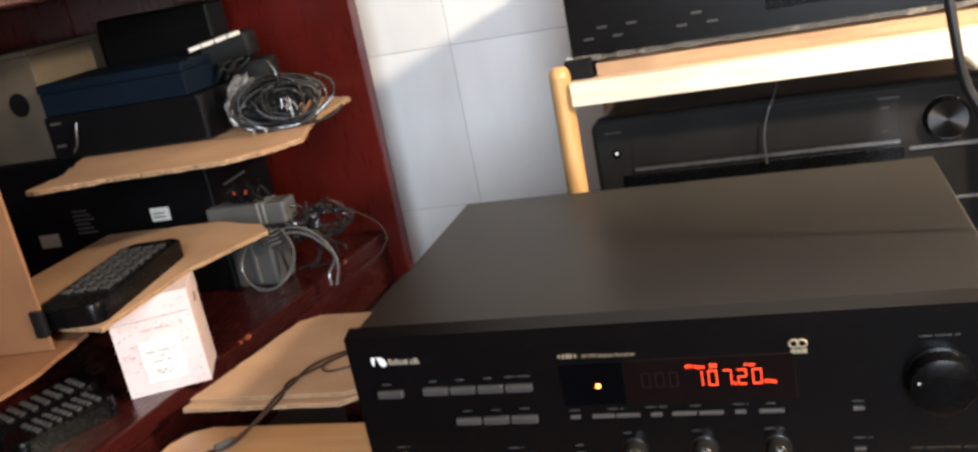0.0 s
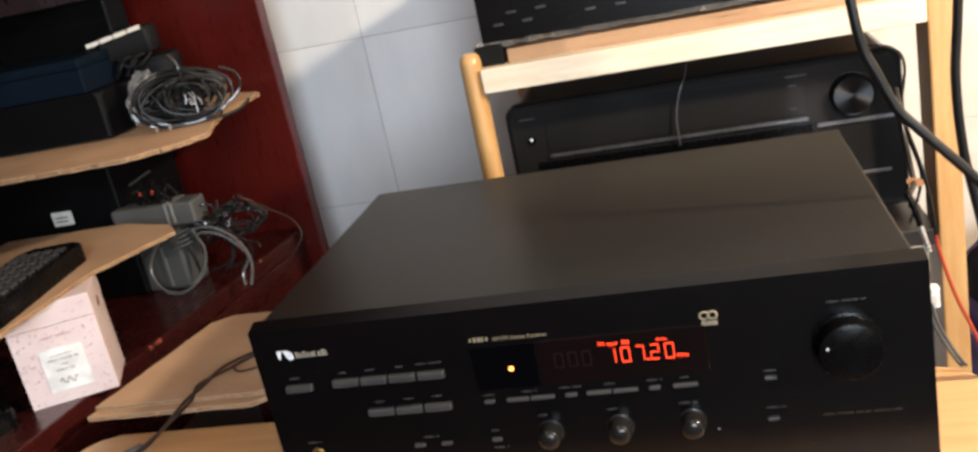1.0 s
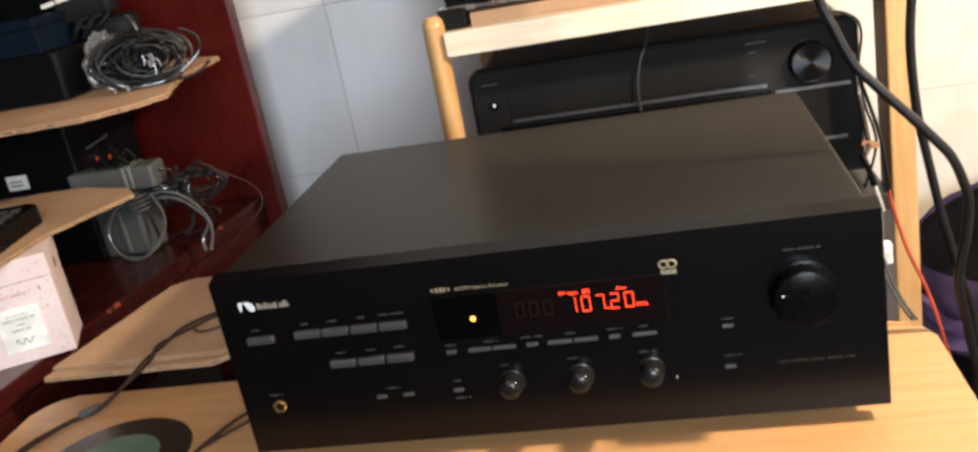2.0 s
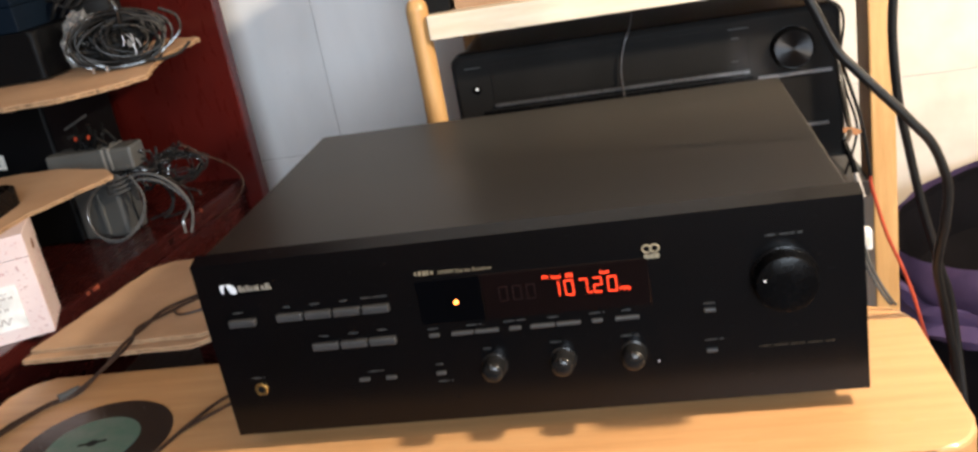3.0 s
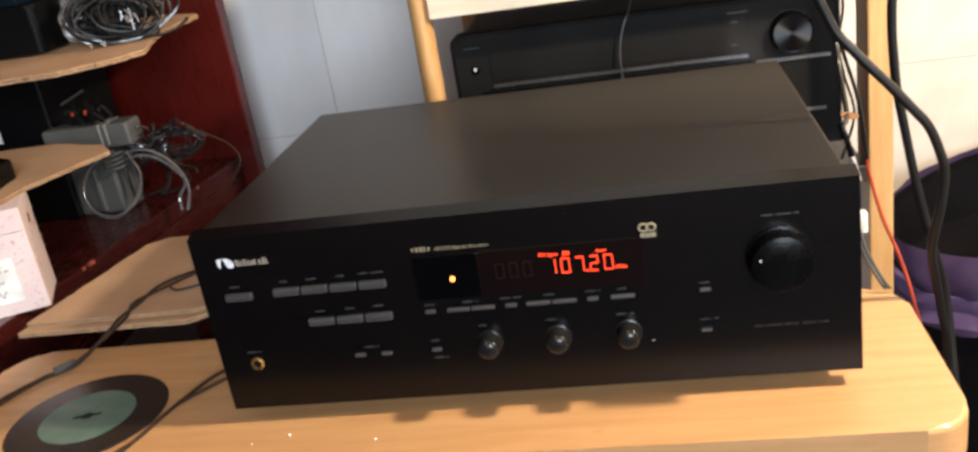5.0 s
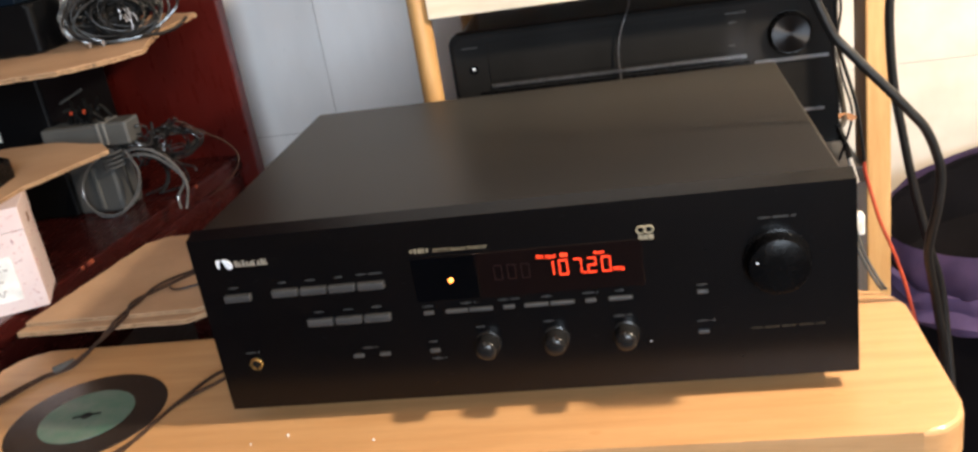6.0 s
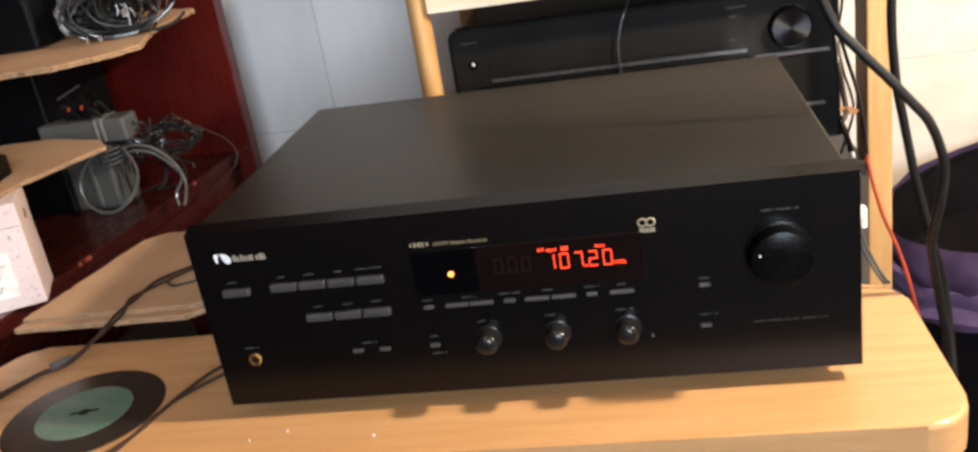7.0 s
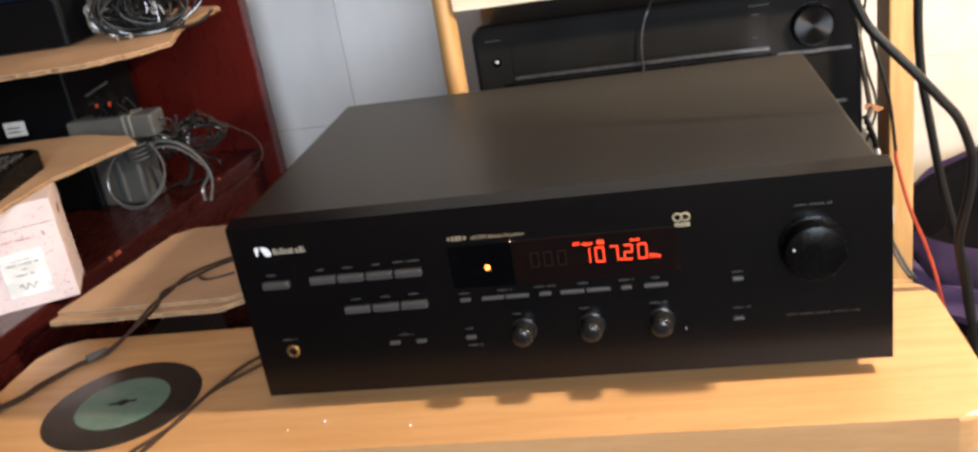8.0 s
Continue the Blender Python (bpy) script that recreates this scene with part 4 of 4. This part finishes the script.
        cx, cy, cz = -0.272 + random.uniform(-0.008, 0.008), 0.515 + 0.003 * (i % 5), SHELF + 0.068 + random.uniform(-0.008, 0.006)
        pts = [(cx + rx * math.cos(a) * 0.87, cy + rx * math.cos(a) * 0.49 + random.uniform(-0.005, 0.005), cz + rz * math.sin(a) * random.uniform(0.8, 1.15)) for a in np.linspace(0, 2 * math.pi, 11, endpoint=False)]
        part("lead", bm_tube(pts, random.choice((0.0009, 0.0012, 0.0015)), 6, 5, True), CABLE_SHINY if i % 3 == 0 else CABLE, tang)
    for i in range(26):
        q = Vector((random.uniform(-0.312, -0.262), random.uniform(0.480, 0.520), random.uniform(0.822, 0.862)))
        pts = [q]
        for k in range(4):
            q = q + Vector((random.uniform(-0.010, 0.016), random.uniform(-0.007, 0.007), random.uniform(-0.012, 0.010)))
            pts.append(q)
        lead(pts, random.choice((0.0007, 0.0010, 0.0014)), CABLE_SHINY if i % 3 else CABLE)
    for i in range(3):
        x = -0.310 + 0.012 * i
        lead([(x, 0.520, SHELF + 0.060), (x + random.uniform(0, 0.016), 0.535, SHELF + 0.030), (x + random.uniform(-0.01, 0.02), 0.53, SHELF + 0.010), (x + random.uniform(-0.03, 0.03), 0.52, SHELF + 0.003)], 0.0014, MATTE)
    ring_line = [(-0.318, 0.466, 0.845), (-0.352, 0.464, 0.831), (-0.371, 0.464, 0.804), (-0.366, 0.458, 0.781), (-0.345, 0.452, 0.7685), (-0.322, 0.454, 0.772), (-0.301, 0.462, 0.791), (-0.294, 0.465, 0.818), (-0.304, 0.467, 0.842)]
    lead(ring_line, 0.0017, CABLE_GREY, "pale shiny looped lead")
    lead([(x + 0.002, y - 0.004, z + 0.004 - 0.002 * (i % 2)) for i, (x, y, z) in enumerate(ring_line)], 0.0013, CABLE_GREY, "pale shiny looped lead")
    for i in range(4):
        z = 0.826 + 0.0056 * i
        lead([(-0.342, 0.470, z), (-0.332, 0.462, z - 0.002), (-0.318, 0.462, z), (-0.310, 0.470, z + 0.002)], 0.0017, CABLE_GREY, "pale shiny turn of lead")
    for k in (0.0, 0.007):
        lead([(-0.306, 0.468, 0.842 - k), (-0.288, 0.465, 0.845 - k), (-0.268, 0.464, 0.840 - k), (-0.250, 0.463, 0.826 - k), (-0.238, 0.461, 0.808 - k), (-0.235 - 2 * k, 0.458, 0.790 - k), (-0.240 - k, 0.452, 0.7685)], 0.0019, CABLE_GREY, "pale shiny lead")
    for i in range(6):
        lead([(-0.325 + 0.006 * i, 0.474, 0.850), (-0.308 + 0.004 * i, 0.468, 0.857 - 0.004 * (i % 3)), (-0.290 + 0.003 * i, 0.478, 0.846), (-0.280, 0.500, 0.846 + 0.004 * i)], 0.0016, CABLE_SHINY if i % 2 else CABLE)
    lead([(-0.262, 0.522, 0.864), (-0.245, 0.520, 0.850), (-0.221, 0.520, 0.838), (-0.198, 0.518, 0.824), (-0.186, 0.510, 0.806), (-0.196, 0.500, 0.788), (-0.225, 0.495, SHELF + 0.002)], 0.0009, CABLE_BROWN)
    # little board with plugs on the stacked box
    p = thing("plug_bundle", (-0.34, 0.48, SHELF + 0.116), "small bundle of dark plugs with red tips", "plugs")
    for i in range(11):
        x, y, z = -0.366 + 0.005 * i + random.uniform(-0.003, 0.003), 0.474 + random.uniform(-0.008, 0.010), SHELF + 0.1178
        a = random.uniform(-0.9, 1.0)
        part("plug", bm_tube([(x, y, z), (x + 0.012 * a, y - 0.006, z + random.uniform(0.008, 0.018)), (x + 0.022 * a, y - 0.010, z + random.uniform(0.010, 0.032))], random.choice((0.0014, 0.0022, 0.0030)), 8), MATTE, p)
        if i in (2, 6):
            part("red_tip", bm_tube([(x, y - 0.006, z + 0.012), (x + 0.002, y - 0.008, z + 0.016)], 0.0020, 8), CABLE_RED, p)
    part("grey_strip", bm_tube([(-0.368, 0.468, SHELF + 0.143), (-0.334, 0.466, SHELF + 0.157)], 0.0014, 8), GREY, p)
    # handsets lying at the cabinet's front
    remote_control("remote_control", pose(-0.440, 0.075, SHELF + 0.0002, 0, 0, 66), 0.125, 0.042, "black remote control with grey keys on the red shelf", 7)
    remote_control("remote_control", pose(-0.385, 0.058, SHELF + 0.0002, 0, 0, 68), 0.105, 0.042, "black remote control with grey keys on the red shelf", 7)
    # brown carton at the near end
    c = thing("brown_carton", (-0.42, 0.05, SHELF), "open brown cardboard carton with a black clip", "carton")
    m = pose(-0.350, 0.105, SHELF, 0, 0, 6)
    for x0, x1, y0, y1 in ((-0.20, 0, -0.004, 0), (-0.204, -0.2002, -0.20, 0), (-0.20, -0.0042, -0.20, -0.196)):
        part("carton_wall", turned(bm_box(x0, x1, y0, y1, 0 if x1 < -0.2 else 0.095, 0.262, 0.0008), m), CARD_DARK, c)
    flap = bm_prism(ragged([(-0.552, 0.080), (-0.470, 0.128), (-0.350, 0.150), (-0.342, 0.140), (-0.330, 0.050), (-0.345, -0.085), (-0.540, -0.095)], 0.012, 0.0008), SHELF + 0.0905, SHELF + 0.0945)
    part("bottom_flap", flap, CARD_DARK, c, "loose brown bottom flap", False)
    part("clip", turned(bm_box(-0.012, 0.001, -0.006, 0.001, 0.108, 0.135, 0.002), m), MATTE, c, "black plastic clip")


BLUEBLACK = material("navy_card", (0.0030, 0.0072, 0.0140), (0.0024, 0.0058, 0.0115), spec=0.08, rough=0.6, scale=20, bump=0.05)
CARD_DULL = material("dull_grey_brown_card", (0.135, 0.102, 0.066), (0.100, 0.076, 0.048), rough=0.85, scale=14, bump=0.25, fine=0.3)
left_clutter()


# ---- cardboard, disc and leads on the table ----
def table_clutter():
    cardboard("cardboard_piece", [(-0.262, 0.138), (-0.098, 0.139), (-0.062, 0.166), (-0.020, 0.335), (-0.205, 0.340), (-0.226, 0.325)], 0.7710, 0.0045, "folded brown cardboard lying between table and cabinet", step=0.012, tear=0.0006)
    cardboard("cardboard_piece", [(-0.258, 0.148), (-0.094, 0.150), (-0.058, 0.174), (-0.022, 0.328), (-0.204, 0.333), (-0.224, 0.318)], 0.7758, 0.0040, "brown corrugated cardboard sheet with a torn edge", step=0.010, tear=0.0008)
    solid("wood_block", bm_box(-0.14, -0.03, 0.22, 0.32, 0.7061, 0.7709, 0.002), MAHOGANY_FLAT, "dark wooden block under the cardboard", "wood block")
    cx, cy = -0.133, 0.021
    d = thing("compact_disc", (cx, cy, TABLE), "dark compact disc with a green label lying on the table", "disc")
    part("disc", bm_lathe([(0.0605, 0.0), (0.0612, 0.0006), (0.0605, 0.0013), (0.0045, 0.0013), (0.0040, 0.0003)], (cx, cy, TABLE), "Z", 72), DISC, d)
    part("label", bm_lathe([(0.0365, 0.0010), (0.0363, 0.0016), (0.0046, 0.0016)], (cx, cy, TABLE), "Z", 60), DISC_GREEN, d, "pale green printed label")
    part("hub", bm_lathe([(0.0044, 0.0012), (0.0042, 0.0019), (0.0030, 0.0019)], (cx, cy, TABLE), "Z", 30), MATTE, d)
    part("label_print", turned(bm_box(-0.010, 0.012, -0.0014, 0.0014, 0.0015, 0.0018), pose(cx - 0.001, cy, TABLE, 0, 0, 14)), MATTE, d)
    lead = thing("twin_lead", (-0.12, 0.12, TABLE), "pair of dark leads trailing over the cardboard", "cable")
    for o, w in ((0.0, 0.0), (0.009, 0.006)):
        part("lead", bm_tube([(-0.015, 0.290 - o, 0.784), (-0.070, 0.262 - o, 0.784), (-0.122, 0.236 - o, 0.782), (-0.152 + w, 0.204 - o, 0.782), (-0.156 - w, 0.168, 0.782), (-0.163 + w, 0.142, 0.780),
                              (-0.176, 0.122 - o, 0.768), (-0.190 - w, 0.100 - w, 0.7585), (-0.208, 0.082 + 0.6 * o, 0.7585), (-0.220 - w, 0.058, 0.7585), (-0.232, 0.030 + o, 0.7585), (-0.244, 0.012, 0.762)], 0.0014, 8), CABLE_BROWN, lead)
    part("lead", bm_tube([(-0.100, 0.243, 0.7815), (-0.140, 0.210, 0.7815), (-0.130, 0.190, 0.7815), (-0.105, 0.200, 0.7815)], 0.0011, 6), CABLE_BROWN, lead)
    part("tape", bm_tube([(-0.190, 0.104, 0.7610), (-0.202, 0.090, 0.7610)], 0.0032, 10), GREY, lead, "grey tape round the leads")
    second = thing("twin_lead", (-0.05, 0.04, TABLE), "pair of dark leads from under the receiver", "cable")
    for o in (0.0, 0.009):
        part("lead", bm_tube([(0.014, 0.110 - 1.6 * o, TABLE + 0.002), (-0.020, 0.098 - 1.6 * o, TABLE + 0.002), (-0.046 + o, 0.070 - o, TABLE + 0.002), (-0.059, 0.038 - 0.6 * o, TABLE + 0.002), (-0.066, 0.014, TABLE + 0.002), (-0.074, -0.018, TABLE + 0.002), (-0.092 + o, -0.050, TABLE + 0.002), (-0.100, -0.058, TABLE - 0.006), (-0.104, -0.059, TABLE - 0.08)], 0.0014, 8), CABLE_BROWN, second)
    a = thing("black_adapter", (-0.24, 0.0, TABLE), "black mains adapter lying at the table corner", "adapter")
    m = pose(-0.258, -0.040, TABLE, 0, 0, 24)
    part("case", turned(bm_prism(rounded(0, 0.040, 0, 0.062, 0.006), 0, 0.020, 0.003), m), MATTE, a)
    part("grip", turned(bm_box(0.006, 0.034, 0.050, 0.056, 0.0198, 0.0215, 0.0006, 1), m), GREY, a)
    for i, (x, y, r) in enumerate(((0.045, -0.020, 0.0012), (0.110, -0.031, 0.0010), (0.020, -0.028, 0.0007))):
        bm = bmesh.new()
        bmesh.ops.create_icosphere(bm, subdivisions=1, radius=r)
        solid("crumb", turned(bm, pose(x, y, TABLE + r * 0.8)), PAPER, "tiny pale crumb on the table", "crumb", "crumbs on the table")


table_clutter()


# ---- leads, plug and bag at the right ----
def right_side():
    thick = thing("thick_cable", (0.43, 0.1, 1.0), "thick black cable hanging in front of the post", "cable")
    part("lead", bm_tube([(0.398, 0.112, 1.30), (0.407, 0.105, 1.12), (0.414, 0.1, 1.035), (0.419, 0.1, 1.006), (0.425, 0.1, 0.991), (0.432, 0.1, 0.974), (0.438, 0.1, 0.962), (0.447, 0.1, 0.951), (0.459, 0.1, 0.937),
                          (0.472, 0.1, 0.922), (0.485, 0.1, 0.906), (0.495, 0.1, 0.893), (0.502, 0.1, 0.876), (0.506, 0.1, 0.858), (0.504, 0.1, 0.833), (0.500, 0.105, 0.80), (0.504, 0.11, 0.775), (0.510, 0.115, 0.745), (0.520, 0.13, 0.68), (0.53, 0.2, 0.5), (0.53, 0.22, 0.0)], 0.0034, 10), CABLE, thick)
    second = thing("black_cable", (0.52, 0.25, 0.9), "black cable hanging beside the table", "cable")
    part("lead", bm_tube([(0.525, 0.26, 1.5), (0.518, 0.25, 1.10), (0.512, 0.25, 0.998), (0.508, 0.25, 0.941), (0.511, 0.25, 0.885), (0.518, 0.25, 0.843), (0.528, 0.25, 0.790), (0.541, 0.25, 0.735), (0.556, 0.25, 0.660), (0.56, 0.21, 0.45), (0.56, 0.2, 0.0)], 0.0038, 10), CABLE, second)
    thin = thing("thin_lead", (0.46, 0.3, 0.9), "thin black lead with a plug beside the rack", "cable")
    part("lead", bm_tube([(0.470, 0.470, 0.936), (0.483, 0.44, 0.939), (0.494, 0.44, 0.936), (0.505, 0.44, 0.927), (0.508, 0.44, 0.912), (0.505, 0.44, 0.891), (0.501, 0.43, 0.878), (0.497, 0.40, 0.870),
                          (0.501, 0.40, 0.849), (0.507, 0.40, 0.828), (0.509, 0.40, 0.812), (0.507, 0.41, 0.790), (0.500, 0.42, 0.7605)], 0.0014, 8), CABLE, thin)
    part("lead", bm_tube([(0.494, 0.415, 0.900), (0.4935, 0.40, 0.885), (0.4935, 0.39, 0.864), (0.492, 0.36, 0.842), (0.484, 0.31, 0.838), (0.4700, 0.262, 0.846)], 0.0026, 8), CABLE, thin)
    part("tag", turned(bm_prism([(-0.012, -0.003), (0.006, -0.006), (0.016, 0.002), (0.004, 0.007), (-0.010, 0.005)], 0, 0.0008), pose(0.487, 0.315, 0.838, 35, 15, 10) @ Matrix.Scale(0.7, 4)), CARD_DARK, thin, "torn pale card tag")
    plug = part("plug", bm_tube([(0.470, 0.262, 0.846), (0.473, 0.256, 0.836), (0.476, 0.250, 0.822)], 0.0026, 10), BLACK, thin, "black ribbed mains plug")
    for i in range(3):
        part("ridge", bm_tube([(0.4695 + 0.0012 * i, 0.2635 - 0.002 * i, 0.8485 - 0.005 * i), (0.4698 + 0.0012 * i, 0.2630 - 0.002 * i, 0.8465 - 0.005 * i)], 0.0030, 10), BLACK, plug)
    part("pin", bm_tube([(0.476, 0.250, 0.822), (0.480, 0.242, 0.802)], 0.0022, 8), SILVER, thin, "bright metal pin")
    red = thing("red_wire", (0.47, 0.12, 0.8), "thin red wire hanging over the table edge", "wire")
    part("lead", bm_tube([(0.4600, 0.12, 0.866), (0.461, 0.12, 0.856), (0.470, 0.12, 0.820), (0.482, 0.12, 0.787), (0.4915, 0.12, 0.752), (0.500, 0.12, 0.70), (0.505, 0.13, 0.55)], 0.0013, 8), CABLE_RED, red)
    part("dark_end", bm_tube([(0.439, 0.106, 0.962), (0.446, 0.12, 0.942), (0.4555, 0.12, 0.905), (0.4600, 0.12, 0.866)], 0.0013, 8), CABLE, red)
    c = thing("clear_lead", (0.47, 0.12, TABLE), "grey twin lead with a white connector on the table edge", "cable")
    for o in (0.0, 0.003):
        part("lead", bm_tube([(0.462 - o, 0.165, 0.800), (0.464 - o, 0.150, 0.784), (0.470 - o, 0.140, 0.769), (0.4755 - o, 0.133, 0.7590), (0.477 - o, 0.129, 0.7578)], 0.0013, 8), LEAD_DULL, c)
    block = part("connector_block", bm_box(0.4600, 0.4690, 0.160, 0.170, 0.790, 0.807, 0.0015), PAPER, c, "white plastic connector block")
    part("slot", bm_box(0.462, 0.467, 0.1592, 0.161, 0.794, 0.802, 0.0005, 1), LABEL, block)
    # open bag of purple cloth with a dark lining, beside the table
    b = thing("cloth_bag", (0.79, 0.64, 0), "open purple cloth bag with black lining and base", "bag")

    # the rim climbs towards one side; heights are over the floor
    def cloth(levels, nu=72, wrinkle=0.05, seed=0.0, sway=0.0):
        bm, rings = bmesh.new(), []
        for z, k in levels:
            ring = []
            for i in range(nu):
                a = 2 * math.pi * i / nu
                q = Vector((math.cos(a) * 1.4, math.sin(a) * 1.4, z * 9 + seed))
                f = k * (1 + wrinkle * noise.noise(q * 1.3) + 0.6 * wrinkle * noise.noise(q * 4.0))
                lift = 0.034 * math.cos(a - 0.5) * max(0, (z - 0.35) / 0.25) + sway * noise.noise(q * 2.2)
                ring.append(bm.verts.new((0.795 + 0.203 * f * math.cos(a), 0.640 + 0.150 * f * math.sin(a), max(z + lift, 0))))
            rings.append(ring)
        for r0, r1 in zip(rings, rings[1:]):
            for i in range(nu):
                bm.faces.new((r0[i], r0[(i + 1) % nu], r1[(i + 1) % nu], r1[i]))
        return bm
    part("base", cloth([(0.0, 0.80), (0.02, 0.90), (0.2, 0.96), (0.38, 0.98), (0.470, 0.97), (0.510, 0.96)], wrinkle=0.05), NYLON, b, "black nylon lower part")
    part("sack", cloth([(0.492, 0.97), (0.498, 1.02), (0.512, 1.05), (0.530, 1.03), (0.543, 1.05), (0.556, 1.03), (0.560, 0.99)], wrinkle=0.07, seed=3.0, sway=0.010), PURPLE, b, "crumpled purple cloth side")
    part("neck", cloth([(0.552, 0.98), (0.570, 0.97), (0.590, 0.97), (0.605, 0.96)], wrinkle=0.05, seed=3.0), NYLON, b, "dark gathered neck")
    # the cuff hangs over the rim in uneven points
    cuff, rows, nu = bmesh.new(), [], 120
    for j in range(7):
        ring = []
        for i in range(nu):
            a = 2 * math.pi * i / nu
            q = Vector((math.cos(a) * 1.4, math.sin(a) * 1.4, 2.0))
            drop = 0.034 + 0.034 * abs(math.sin(2.5 * a + 1.1)) ** 2 + 0.016 * noise.noise(q * 2.3)
            bulge = 1.0 + 0.04 * math.sin(math.pi * j / 6) + 0.03 * noise.noise(q * 3.1 + Vector((0, 0, 0.25 * j)))
            lift = 0.034 * math.cos(a - 0.5)
            ring.append(cuff.verts.new((0.795 + 0.203 * bulge * math.cos(a), 0.640 + 0.150 * bulge * math.sin(a), 0.615 + lift - drop * j / 6)))
        rows.append(ring)
    for r0, r1 in zip(rows, rows[1:]):
        for i in range(nu):
            cuff.faces.new((r0[i], r0[(i + 1) % nu], r1[(i + 1) % nu], r1[i]))
    bmesh.ops.solidify(cuff, geom=cuff.faces[:], thickness=0.003)
    bmesh.ops.recalc_face_normals(cuff, faces=cuff.faces)
    part("cuff", cuff, PURPLE, b, "turned-down purple cuff with uneven points")
    part("lining", cloth([(0.608, 0.975), (0.57, 0.94), (0.53, 0.88), (0.50, 0.55), (0.495, 0.05)], wrinkle=0.05, seed=3.0), NYLON, b, "black lining")


right_side()
wall_tiles(north_wall)
